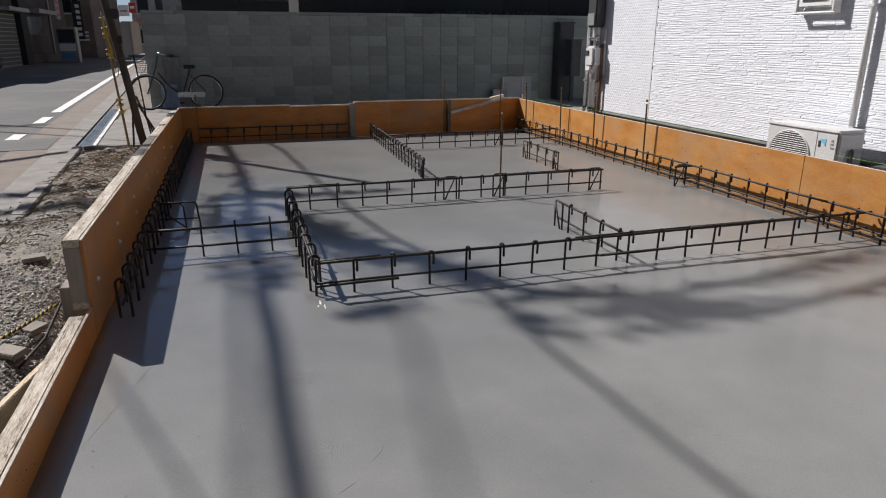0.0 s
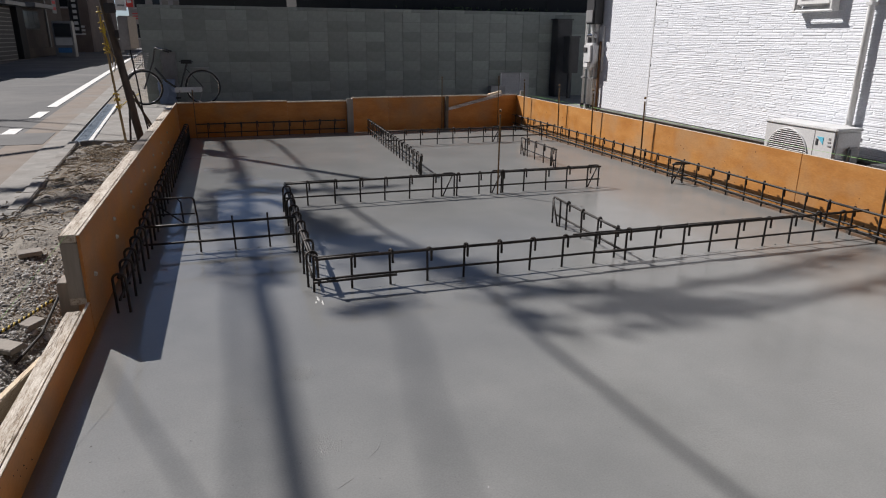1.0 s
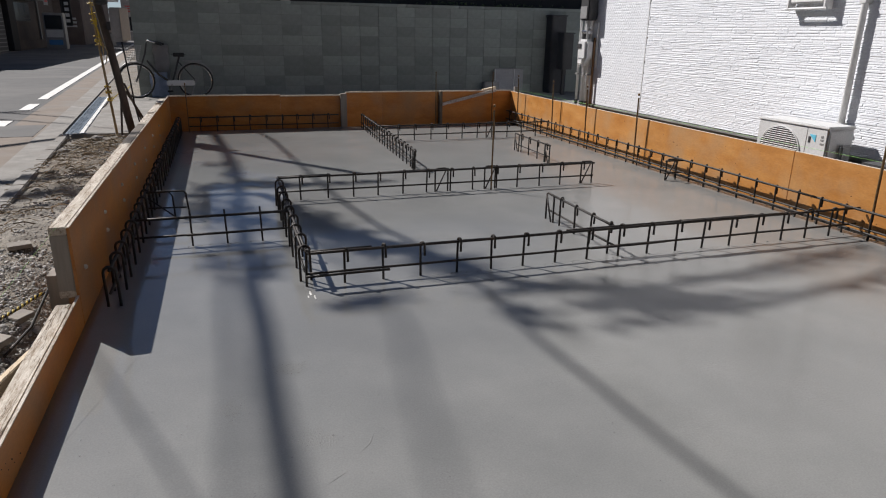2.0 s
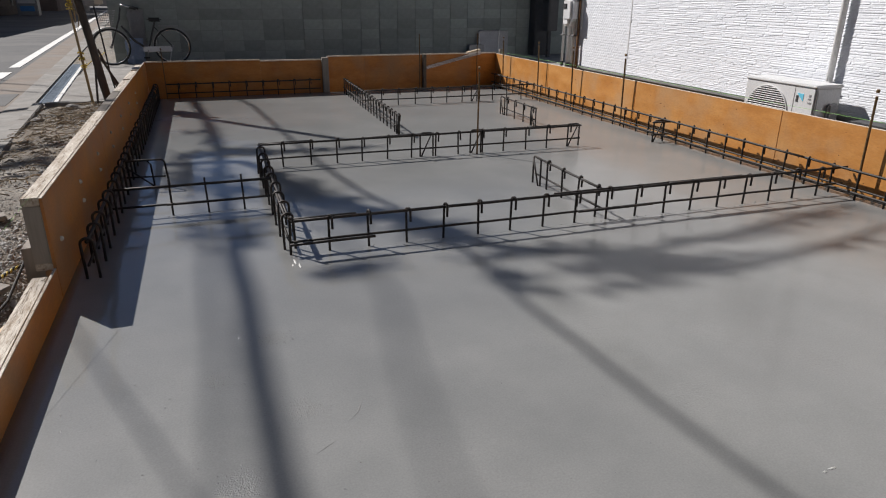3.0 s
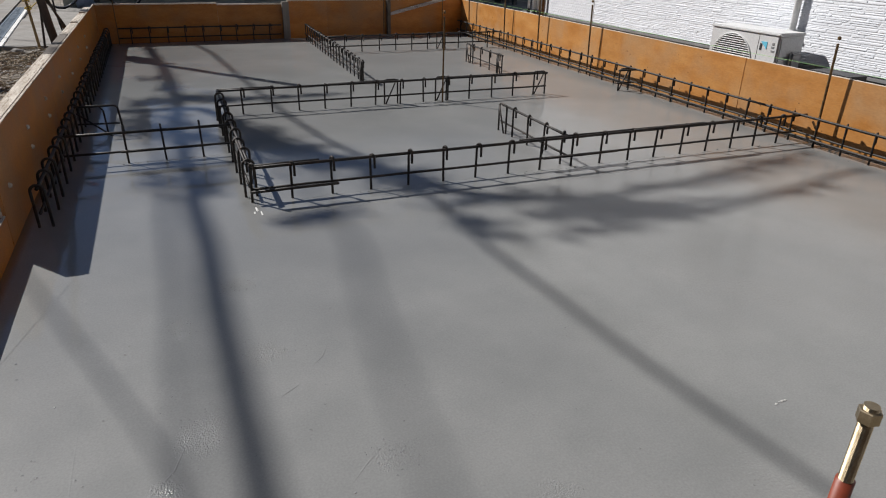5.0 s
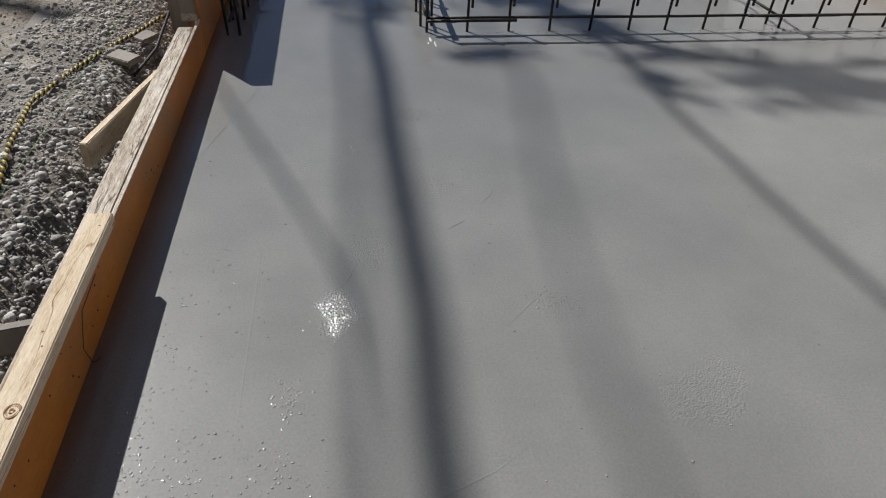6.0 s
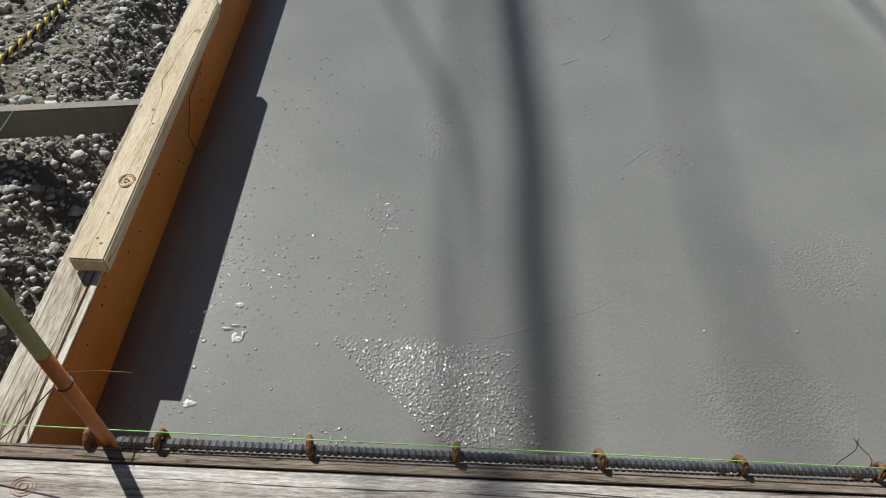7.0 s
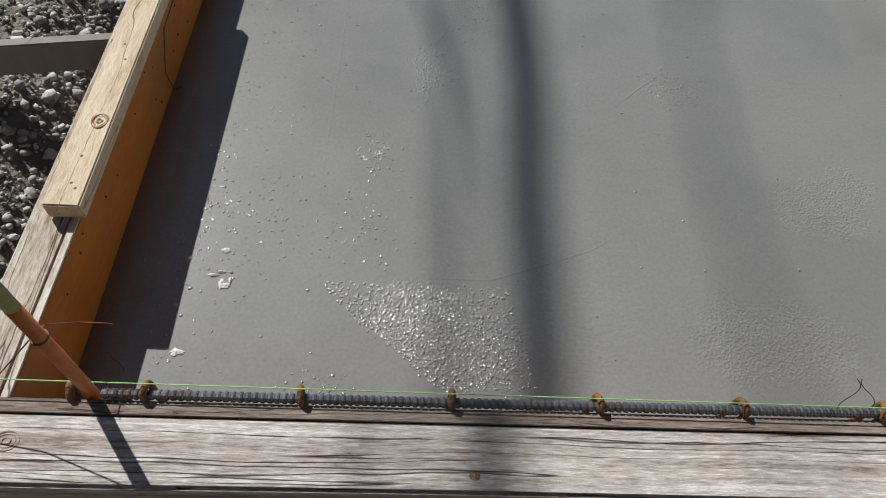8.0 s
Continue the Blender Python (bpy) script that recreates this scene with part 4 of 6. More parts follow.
# ---------------------------------------------------------------- block wall behind the yard
WALL_Y = 11.3
wall_back = tagged(mesh_object("wall_north", new_box(-1.9, 12.0, WALL_Y + 0.012, WALL_Y + 0.15, -0.2, 1.735), MAT["mortar"]), "tall grey concrete block wall with mortar joints", "wall", kind="structure")
me = bpy.data.meshes.new("block")
bm = new_box(-0.196, 0.196, 0, 0.02, 0, 0.193, bevel=0.004)
bm.to_mesh(me)
bm.free()
me.materials.append(MAT["block"])
cap_me = bpy.data.meshes.new("coping")
bm = new_box(-0.297, 0.297, -0.012, 0.17, 0, 0.06, bevel=0.006)
bm.to_mesh(cap_me)
bm.free()
cap_me.materials.append(MAT["block"])
random.seed(11)
for row in range(9):
    for k in range(34):
        x = -1.7 + k * 0.4
        if x > 11.6:
            continue
        ob = new("block", me)
        ob.parent = wall_back
        ob.location = (x, WALL_Y + random.uniform(-0.002, 0.003), -0.06 + row * 0.2)
for k in range(23):
    ob = new("coping", cap_me)
    ob.parent = wall_back
    ob.location = (-1.6 + k * 0.6, WALL_Y, 1.737)

# dark building close behind the wall
dark = thing("building", (4, 14, GROUND), "low building with black metal cladding, in shade", "building")
for k in range(11):
    x = 1.2 + k * 1.2
    part("cladding", new_box(x, x + 1.19, 12.4, 12.5, -0.05, 3.2), MAT["black"], dark)
part("body", new_box(1.2, 14.4, 12.51, 20, -0.06, 3.15), MAT["black"], dark)
part("roof", new_box(1.0, 14.6, 12.1, 20.2, 3.21, 3.35, bevel=0.02), MAT["dark_grey"], dark)
shed = thing("shed", (0, 13, GROUND), "low lean-to shed with black metal cladding, in shade", "shed")
for k in range(2):
    x = -1.2 + k * 1.1
    part("cladding", new_box(x, x + 1.09, 12.4, 12.5, -0.05, 2.05), MAT["black"], shed)
part("body", new_box(-1.2, 0.99, 12.51, 14.5, -0.06, 2.0), MAT["black"], shed)
part("roof", new_box(-1.3, 0.995, 12.3, 14.6, 2.055, 2.12, bevel=0.015), MAT["dark_grey"], shed)
for x in (-1.45, -1.25):
    b = mesh_object("concrete_block", new_box(x, x + 0.11, WALL_Y + 0.03, WALL_Y + 0.12, 1.797, 1.88, bevel=0.004), MAT["kerb"])
    tagged(b, "small pale concrete block on the wall", "block")
random.seed(21)
bm = bmesh.new()
for i in range(240):
    x = random.gauss(5.8, 1.0) if i % 3 else random.gauss(4.6, 0.3)
    c = Vector((x, WALL_Y + 0.3 + random.random() * 0.3, 1.72 + random.random() * 0.16))
    u = Vector((random.uniform(-1, 1), random.uniform(-1, 1), random.uniform(-1, 1))).normalized() * 0.04
    v = u.orthogonal().normalized() * 0.018
    q = [bm.verts.new(c + w) for w in (-u, v * 0.9, u, -v)]
    bm.faces.new(q)
plant = thing("shrub", (5.6, WALL_Y + 0.45, GROUND), "low leafy shrub showing over the block wall", "shrub")
part("leaves", bm, MAT["leaf"], plant)
part("stem", new_tube(wavy([(5.6, WALL_Y + 0.45, GROUND), (5.5, WALL_Y + 0.45, 0.9), (5.8, WALL_Y + 0.45, 1.75)], 4, 0.03, 2), [0.02] * 8 + [0.01], 7), MAT["bark"], plant)

# dark cabinets, and a leaning frame, by the wall
for x, y, w, h, z in ((6.8, 10.95, 0.36, 1.62, -0.06), (6.83, 10.4, 0.24, 1.25, 0.5)):
    cab = thing("utility_cabinet", (x, y, GROUND), "tall dark grey metal cabinet standing by the wall", "cabinet")
    part("body", new_box(x, x + w, y, y + 0.3, z, h, bevel=0.012), MAT["dark_grey"], cab)
    part("door", new_box(x + 0.03, x + w - 0.03, y - 0.012, y - 0.001, z + 0.05, h - 0.06, bevel=0.004), MAT["dark_grey"], cab)
    part("lid", new_box(x - 0.02, x + w + 0.02, y - 0.02, y + 0.32, h + 0.001, h + 0.03, bevel=0.006), MAT["dark_grey"], cab)
    if z > 0:
        part("stand", new_tube([(x + w / 2, y + 0.15, GROUND), (x + w / 2, y + 0.15, z)], 0.05, 10), MAT["dark_grey"], cab)
frame_board = thing("leaning_board", (6.0, 11.1, GROUND), "grey board with a pale metal frame leaning on the wall", "board")
part("sheet", new_box(5.55, 6.25, 11.18, 11.2, -0.05, 0.47), MAT["grey_cloth"], frame_board)
part("frame_top", new_tube([(5.55, 11.17, 0.48), (6.25, 11.17, 0.48)], 0.012, 8), MAT["mid_grey"], frame_board)
for x in (5.55, 6.02):
    part("frame_side", new_tube([(x, 11.17, -0.06), (x, 11.17, 0.48)], 0.012, 8), MAT["light_grey"], frame_board)
part("base_block", new_box(5.25, 5.6, 11.0, 11.16, -0.055, 0.2, bevel=0.01), MAT["mid_grey"], frame_board)


# ---------------------------------------------------------------- white house
HX = 4.55
house = thing("house", (HX + 2, 0, GROUND), "white house with ledge-textured siding on a grey base", "house")
part("core", new_box(HX + 0.03, 10.5, -8.0, 5.46, 0.3, 3.3), MAT["siding"], house)
part("foundation", new_box(HX + 0.05, 10.45, -7.95, 5.42, -0.2, 0.297), MAT["kerb"], house, "grey concrete base")
part("flashing", new_box(HX - 0.012, HX + 0.028, -8.0, 5.46, 0.292, 0.318, bevel=0.003), MAT["mid_grey"], house, "grey metal drip flashing")
part("corner_trim", new_box(HX - 0.018, HX + 0.04, 5.38, 5.475, 0.32, 3.3, bevel=0.004), MAT["white"], house)
part("roof", new_box(HX - 0.25, 11, -8.5, 5.9, 3.31, 3.5, bevel=0.03), MAT["dark_grey"], house)


def ledge_siding(y0, y1, z0, z1, rows, lo, hi, out, round_ends=0.004):
    """Siding with a relief of thin uneven ledge stones, each row shifted against the next."""
    verts, faces = [], []
    even = hi <= lo * 1.5
    courses, z = [], z0
    while z < z1 - 0.001:
        h = min((z1 - z0) / rows * (1.0 if even else random.uniform(0.6, 1.5)), z1 - z)
        courses.append((z, h))
        z += h
    for r, (z, h) in enumerate(courses):
        y = y0 - (hi * (r % 2) / 2 if even else random.random() * hi)
        while y < y1:
            w = random.uniform(lo, hi)
            a, b = max(y, y0), min(y + w, y1)
            y += w
            if b - a < round_ends * 2.5:
                continue
            d = HX - random.uniform(0.25, 1.0) * out
            e = min(round_ends * random.uniform(0.4, 3.0), (b - a) * 0.4)
            low, high = random.uniform(0.05, 0.4), random.uniform(0.62, 1.0)
            i = len(verts)
            verts += [(HX + 0.0008, a, z), (HX + 0.0008, b, z), (HX + 0.0008, b, z + h), (HX + 0.0008, a, z + h),
                      (d, a + e, z + h * (low + random.uniform(-0.05, 0.12))), (d, b - e, z + h * (low + random.uniform(-0.05, 0.12))),
                      (d + out * 0.2, b - e, z + h * (high - random.uniform(0.0, 0.15))), (d + out * 0.2, a + e, z + h * (high - random.uniform(0.0, 0.15)))]
            faces += [(i, i + 1, i + 5, i + 4), (i + 1, i + 2, i + 6, i + 5), (i + 2, i + 3, i + 7, i + 6), (i + 3, i, i + 4, i + 7), (i + 4, i + 5, i + 6, i + 7)]
    me = bpy.data.meshes.new("siding")
    me.from_pydata(verts, [], faces)
    me.update()
    bm = bmesh.new()
    bm.from_mesh(me)
    bpy.data.meshes.remove(me)
    bmesh.ops.recalc_face_normals(bm, faces=bm.faces[:])
    return bm


random.seed(31)
tagged(part("ledge_siding", ledge_siding(-3.0, 3.985, 0.325, 2.6, 126, 0.06, 0.3, 0.0042, 0.008), MAT["siding"], house, "white ledge-stone relief siding"), kind="stuff")
tagged(part("bead_siding", ledge_siding(4.0, 5.375, 0.325, 2.6, 70, 0.05, 0.05, 0.0022, 0.01), MAT["siding"], house, "white siding with a fine beaded relief"), kind="stuff")
part("joint_strip", new_box(HX - 0.004, HX + 0.02, 3.984, 3.999, 0.325, 2.6), MAT["light_grey"], house)

pipe = thing("downpipe", (HX - 0.045, 1.08, 0), "white round rainwater downpipe fixed to the house", "pipe")
part("pipe", new_tube([(HX - 0.045, 1.06, -0.05), (HX - 0.045, 1.06, 3.28)], 0.026, 14), MAT["white"], pipe, smooth=True)
for z in (0.55, 1.5):
    part("clamp", new_box(HX - 0.075, HX - 0.002, 1.03, 1.09, z, z + 0.025, bevel=0.003), MAT["light_grey"], pipe)
for y, r in ((5.32, 0.03), (5.22, 0.022), (5.5, 0.018)):
    p = thing("service_pipe", (HX - 0.05, y, 0), "white vertical service pipe on the house corner", "pipe", "service pipes")
    part("pipe", new_tube([(HX - 0.05, y, -0.05), (HX - 0.05, y, 2.8)], r, 12), MAT["white"], p, smooth=True)
    part("clamp", new_box(HX - 0.08, HX - 0.002, y - 0.035, y + 0.035, 0.7, 0.72, bevel=0.002), MAT["mid_grey"], p)
    part("foot", new_tube([(HX - 0.05, y, 0.30), (HX - 0.05, y, 0.35)], r * 1.5, 12), MAT["dark_grey"], p)
p = thing("service_pipe", (HX - 0.05, 5.12, 0), "brown vertical service pipe on the house corner", "pipe", "service pipes")
part("pipe", new_tube([(HX - 0.04, 5.12, -0.05), (HX - 0.04, 5.12, 1.2)], 0.018, 12), MAT["rust"], p, smooth=True)

meter = thing("meter", (HX - 0.1, 5.24, 0.85), "pale grey utility meter with dark window on the house corner", "meter")
part("case", new_box(HX - 0.17, HX - 0.03, 5.13, 5.36, 0.90, 1.18, bevel=0.03), MAT["light_grey"], meter)
part("lower_case", new_box(HX - 0.16, HX - 0.04, 5.2, 5.37, 0.83, 0.96, bevel=0.03), MAT["white"], meter)
part("window", new_box(HX - 0.182, HX - 0.171, 5.24, 5.34, 1.06, 1.12, bevel=0.003), MAT["dark_grey"], meter)
part("valve", new_tube([(HX - 0.1, 5.2, 1.18), (HX - 0.1, 5.2, 1.32)], 0.03, 10), MAT["mid_grey"], meter)
part("valve", new_tube([(HX - 0.1, 5.31, 1.18), (HX - 0.1, 5.31, 1.28)], 0.026, 10), MAT["dark_grey"], meter)
part("union", new_tube([(HX - 0.1, 5.16, 1.27), (HX - 0.1, 5.35, 1.27)], 0.026, 10), MAT["chrome"], meter)
part("wall_plate", new_box(HX - 0.03, HX - 0.006, 5.08, 5.4, 0.8, 1.4), MAT["light_grey"], meter)
upper = thing("meter_box", (HX - 0.1, 5.24, 1.4), "dark grey box above the meter on the house corner", "meter box")
part("case", new_box(HX - 0.16, HX - 0.012, 5.14, 5.36, 1.42, 1.95, bevel=0.015), MAT["dark_grey"], upper)
part("cover", new_box(HX - 0.172, HX - 0.161, 5.16, 5.34, 1.44, 1.6, bevel=0.006), MAT["mid_grey"], upper)

vent = thing("wall_vent", (HX - 0.05, 1.6, 1.5), "white wall vent hood with a dark opening", "vent")
part("hood", new_box(HX - 0.085, HX - 0.012, 1.42, 1.78, 1.52, 1.95, bevel=0.012), MAT["white"], vent)
part("opening", new_box(HX - 0.092, HX - 0.086, 1.47, 1.73, 1.57, 1.9), MAT["dark_grey"], vent)
for y in (1.4, 1.79):
    part("bracket", new_box(HX - 0.095, HX - 0.012, y - 0.01, y + 0.01, 1.47, 1.95, bevel=0.003), MAT["white"], vent)
part("bar", new_tube([(HX - 0.083, 1.38, 1.475), (HX - 0.083, 1.81, 1.475)], 0.012, 8), MAT["light_grey"], vent)


# ---------------------------------------------------------------- outdoor unit of the air conditioner
AX0, AX1, AY0, AY1, AZ0, AZ1 = 4.17, 4.44, 0.86, 1.60, 0.02, 0.575
unit = thing("air_conditioner", ((AX0 + AX1) / 2, (AY0 + AY1) / 2, GROUND), "off-white outdoor air-conditioner unit with round fan grille", "air conditioner")
part("casing", new_box(AX0, AX1, AY0, AY1, AZ0, AZ1 - 0.02, bevel=0.012), MAT["light_grey"], unit)
part("top_panel", new_box(AX0 - 0.006, AX1 + 0.004, AY0 - 0.006, AY1 + 0.006, AZ1 - 0.026, AZ1, bevel=0.008), MAT["light_grey"], unit)
fan_c = Vector((AX0, AY1 - 0.27, 0.30))
part("fan_recess", new_tube([fan_c + Vector((-0.003, 0, 0)), fan_c + Vector((0.002, 0, 0))], 0.225, 40), MAT["dark_grey"], unit, "dark fan opening")
part("fan_ring", new_tube(arc(fan_c + Vector((-0.006, 0, 0)), Vector((0, 1, 0)), Vector((0, 0, 1)), 0.225, 0, 6.283, 48), 0.006, 6, caps=False), MAT["light_grey"], unit)
for k in range(-12, 13):
    z = k * 0.0175
    w = math.sqrt(max(0.0001, 0.222 ** 2 - z * z))
    part("grille_slat", new_tube([fan_c + Vector((-0.009, -w, z)), fan_c + Vector((-0.009, w, z))], 0.0032, 6), MAT["white"], unit)
for y, z, w, h, mat in ((1.0, 0.47, 0.05, 0.045, "cyan"), (1.03, 0.455, 0.022, 0.05, "dark_grey"), (0.91, 0.49, 0.02, 0.018, "mid_grey"), (0.91, 0.465, 0.028, 0.012, "mid_grey"), (0.905, 0.435, 0.035, 0.012, "mid_grey")):
    if w > 0.045:
        bm = bmesh.new()
        vs = [bm.verts.new((AX0 - d, yy, zz)) for d in (0.003, 0.0) for yy, zz in ((y - 0.03, z - 0.03), (y + 0.035, z + 0.028), (y - 0.03, z + 0.028))]
        bm.faces.new(vs[:3]); bm.faces.new(vs[3:][::-1])
        for i in range(3):
            bm.faces.new((vs[i], vs[(i + 1) % 3], vs[3 + (i + 1) % 3], vs[3 + i]))
        bmesh.ops.recalc_face_normals(bm, faces=bm.faces[:])
        part("emblem", bm, MAT[mat], unit)
    else:
        part("print_bar", new_box(AX0 - 0.003, AX0 + 0.001, y - w / 2, y + w / 2, z - h / 2, z + h / 2), MAT[mat], unit)
part("panel_joint", new_box(AX0 - 0.002, AX0 + 0.002, AY0 + 0.2, AY0 + 0.204, AZ0 + 0.02, AZ1 - 0.03), MAT["mid_grey"], unit)
part("side_panel", new_box(AX0 + 0.02, AX1 - 0.02, AY0 - 0.006, AY0 - 0.001, AZ0 + 0.03, AZ1 - 0.04, bevel=0.002), MAT["light_grey"], unit)
part("service_cover", new_box(AX0 + 0.11, AX1 - 0.05, AY0 - 0.05, AY0 - 0.007, AZ0 + 0.1, AZ1 - 0.14, bevel=0.015), MAT["mid_grey"], unit, "grey service cover")
part("pipe", new_tube(wavy([(4.36, AY0 - 0.02, 0.25), (4.37, AY0 - 0.16, 0.28), (4.42, AY0 - 0.22, 0.1), (4.5, AY0 - 0.22, -0.04)], 4, 0.01, 1), 0.018, 10), MAT["light_grey"], unit, smooth=True)
for y in (AY0 + 0.08, AY1 - 0.14):
    part("foot", new_box(AX0 - 0.03, AX1 + 0.03, y, y + 0.06, GROUND - 0.01, AZ0 - 0.001, bevel=0.006), MAT["dark_grey"], unit, "black plastic foot")
# dark block with a rim in place of the unit's shadow by the house
ac_shadow = thing("ac_shadow_block", (4.35, 0.45, GROUND), "dark rounded block standing in for the air-conditioner's shadow", "tub")
bm = new_box(4.18, 4.5, 0.18, 0.66, -0.06, 0.345, bevel=0.07)
part("body", bm, MAT["dark_grey"], ac_shadow, smooth=False)
part("rim", new_box(4.165, 4.515, 0.165, 0.675, 0.24, 0.262, bevel=0.008), MAT["dark_grey"], ac_shadow)
tagged(mesh_object("side_yard", new_box(3.7, 4.6, -8, 6.06, -0.2, GROUND + 0.002), MAT["soil"]), "narrow gravelly strip beside the white house", "ground", kind="structure")
cord = mesh_object("string_line", new_tube([(3.75, -3.2, 0.475), (3.72, 5.9, 0.46)], 0.0011, 6), MAT["green_line"])
tagged(cord, "thin green setting-out string over the sunlit form", "string line")
for y in (-3.2, 5.9):
    st = mesh_object("stake", timber(3.7, 3.76, y - 0.02, y + 0.02, -0.15, 0.5, y, along=2), MAT["post_wood"])
    tagged(st, "grey wooden stake holding the string", "stake")


# ---------------------------------------------------------------- bicycle by the wall
def wheel(parent, x, y, r):
    c = Vector((x, y, GROUND + r + 0.008))
    X, Z = Vector((1, 0, 0)), Vector((0, 0, 1))
    w = part("wheel", new_tube(arc(c, X, Z, r - 0.03, 0, 6.2832, 36), 0.008, 6, caps=False), MAT["chrome"], parent, smooth=True)
    part("tyre", new_tube(arc(c, X, Z, r - 0.012, 0, 6.2832, 36), 0.018, 8, caps=False), MAT["tyre"], w, "black tyre", smooth=True)
    part("hub", new_tube([c + Vector((0, -0.05, 0)), c + Vector((0, 0.05, 0))], 0.022, 10), MAT["mid_grey"], w)
    for k in range(16):
        a = k * math.pi / 8
        part("spoke", new_tube([c + Vector((0, 0.02 * (-1) ** k, 0)), c + X * (r - 0.03) * math.cos(a) + Z * (r - 0.03) * math.sin(a)], 0.0016, 4), MAT["mid_grey"], w)
    part("mudguard", new_tube(arc(c, X, Z, r + 0.02, 0.3, 3.0, 16), 0.014, 6), MAT["mid_grey"], parent, smooth=True)
    return c


BY = 10.98
bike = thing("bicycle", (-1.35, BY, GROUND), "dark city bicycle with wire basket, parked against the block wall", "bicycle")
f = wheel(bike, -1.9, BY, 0.325)
r = wheel(bike, -0.84, BY, 0.325)
crank = Vector((-1.27, BY, GROUND + 0.28))
head = Vector((-1.70, BY, GROUND + 0.83))
seat = Vector((-1.1, BY, GROUND + 0.78))
part("down_tube", new_tube([head + Vector((0.02, 0, -0.12)), Vector((-1.5, BY, GROUND + 0.45)), crank], 0.02, 10), MAT["dark_grey"], bike, smooth=True)
part("seat_tube", new_tube([crank, seat], 0.017, 10), MAT["dark_grey"], bike)
part("fork", new_tube([f, head, Vector((-1.655, BY, GROUND + 1.02))], 0.015, 10), MAT["dark_grey"], bike)
part("chain_stay", new_tube([crank, r], 0.011, 8), MAT["dark_grey"], bike)
part("seat_stay", new_tube([seat + Vector((-0.02, 0, -0.1)), r], 0.01, 8), MAT["dark_grey"], bike)
part("chain_case", new_box(-1.36, -0.86, BY - 0.06, BY - 0.035, GROUND + 0.24, GROUND + 0.34, bevel=0.012), MAT["light_grey"], bike, "pale chain case")
part("handlebar", new_tube([(-1.45, BY - 0.25, GROUND + 1.03), (-1.62, BY - 0.2, GROUND + 1.08), (-1.66, BY, GROUND + 1.03), (-1.62, BY + 0.2, GROUND + 1.08), (-1.45, BY + 0.25, GROUND + 1.03)], 0.012, 8), MAT["chrome"], bike, "chrome handlebar", smooth=True)
for s in (-1, 1):
    part("grip", new_tube([(-1.48, BY + s * 0.245, GROUND + 1.035), (-1.37, BY + s * 0.27, GROUND + 1.0)], 0.018, 10), MAT["tyre"], bike)
bm = new_box(-1.23, -0.98, BY - 0.09, BY + 0.09, GROUND + 0.78, GROUND + 0.85, bevel=0.03)
part("saddle", bm, MAT["tyre"], bike)
part("carrier", new_box(-1.05, -0.7, BY - 0.07, BY + 0.07, GROUND + 0.69, GROUND + 0.705, bevel=0.004), MAT["mid_grey"], bike)
bm = bmesh.new()
for k in range(7):
    z = GROUND + 0.72 + k * 0.042
    g = 0.1 + k * 0.011
    tube(bm, [(-1.93 - g, BY - g, z), (-1.93 + g, BY - g, z), (-1.93 + g, BY + g, z), (-1.93 - g, BY + g, z), (-1.93 - g, BY - g, z)], 0.003, 5)
for k in range(9):
    a = -0.1 + k * 0.025
    for sy in (-1, 1):
        tube(bm, [(-1.93 + a, BY + sy * 0.1, GROUND + 0.72), (-1.93 + a * 1.6, BY + sy * 0.166, GROUND + 0.972)], 0.0025, 5)
part("basket", bm, MAT["mid_grey"], bike, "grey wire basket")
part("stand", new_tube([r, (-0.95, BY - 0.12, GROUND)], 0.009, 8), MAT["mid_grey"], bike)
part("pedal", new_box(-1.36, -1.26, BY - 0.16, BY - 0.07, GROUND + 0.13, GROUND + 0.155, bevel=0.005), MAT["tyre"], bike)
part("crank_arm", new_tube([crank + Vector((0, -0.06, 0)), (-1.31, BY - 0.07, GROUND + 0.14)], 0.009, 8), MAT["mid_grey"], bike)


def draped(name, x0, x1, z0, z1, y, mat, label, category, seed):
    bm = bmesh.new()
    n = 12
    front = [[bm.verts.new((x0 + (x1 - x0) * i / n + 0.02 * noise.noise(Vector((j * 0.7, seed, 0))), y + 0.035 * noise.noise(Vector((i * 0.6 + seed, j * 0.4, 0))),
                            z0 + (z1 - z0) * j / n)) for j in range(n + 1)] for i in range(n + 1)]
    for i in range(n):
        for j in range(n):
            bm.faces.new((front[i][j], front[i + 1][j], front[i + 1][j + 1], front[i][j + 1]))
    bmesh.ops.solidify(bm, geom=bm.faces[:], thickness=0.02)
    return tagged(mesh_object(name, bm, mat, smooth=True), label, category)


draped("folded_sheet", -1.68, -1.36, GROUND + 0.006, 0.42, 11.2, MAT["blue_sheet"], "light blue plastic sheet propped against the wall", "sheet", 1.5)
draped("grey_panel", -1.58, -1.3, GROUND + 0.3, 0.93, 11.25, MAT["grey_cloth"], "pale grey cover hung on the wall behind the bicycle", "cover", 4.5)


# ---------------------------------------------------------------- pole with box, bamboo stake with tape
pole = thing("utility_pole", (-1.38, 5.47, GROUND), "leaning brown wooden pole with a meter box", "pole")
base, tip = Vector((-1.36, 5.44, -0.2)), Vector((-2.06, 6.23, 4.2))
part("shaft", new_tube(wavy([base, base.lerp(tip, 0.5), tip], 5, 0.01, 3), 0.044, 12), MAT["brown_pole"], pole, smooth=True)
part("meter_box", new_box(-1.503, -1.347, 5.569, 5.716, 1.075, 1.451, bevel=0.012), MAT["mid_grey"], pole, "grey meter box")
bm = new_box(-1.388, -1.301, 5.541, 5.569, 1.093, 1.442, bevel=0.004)
part("box_cover", bm, MAT["beige"], pole, "beige box cover")
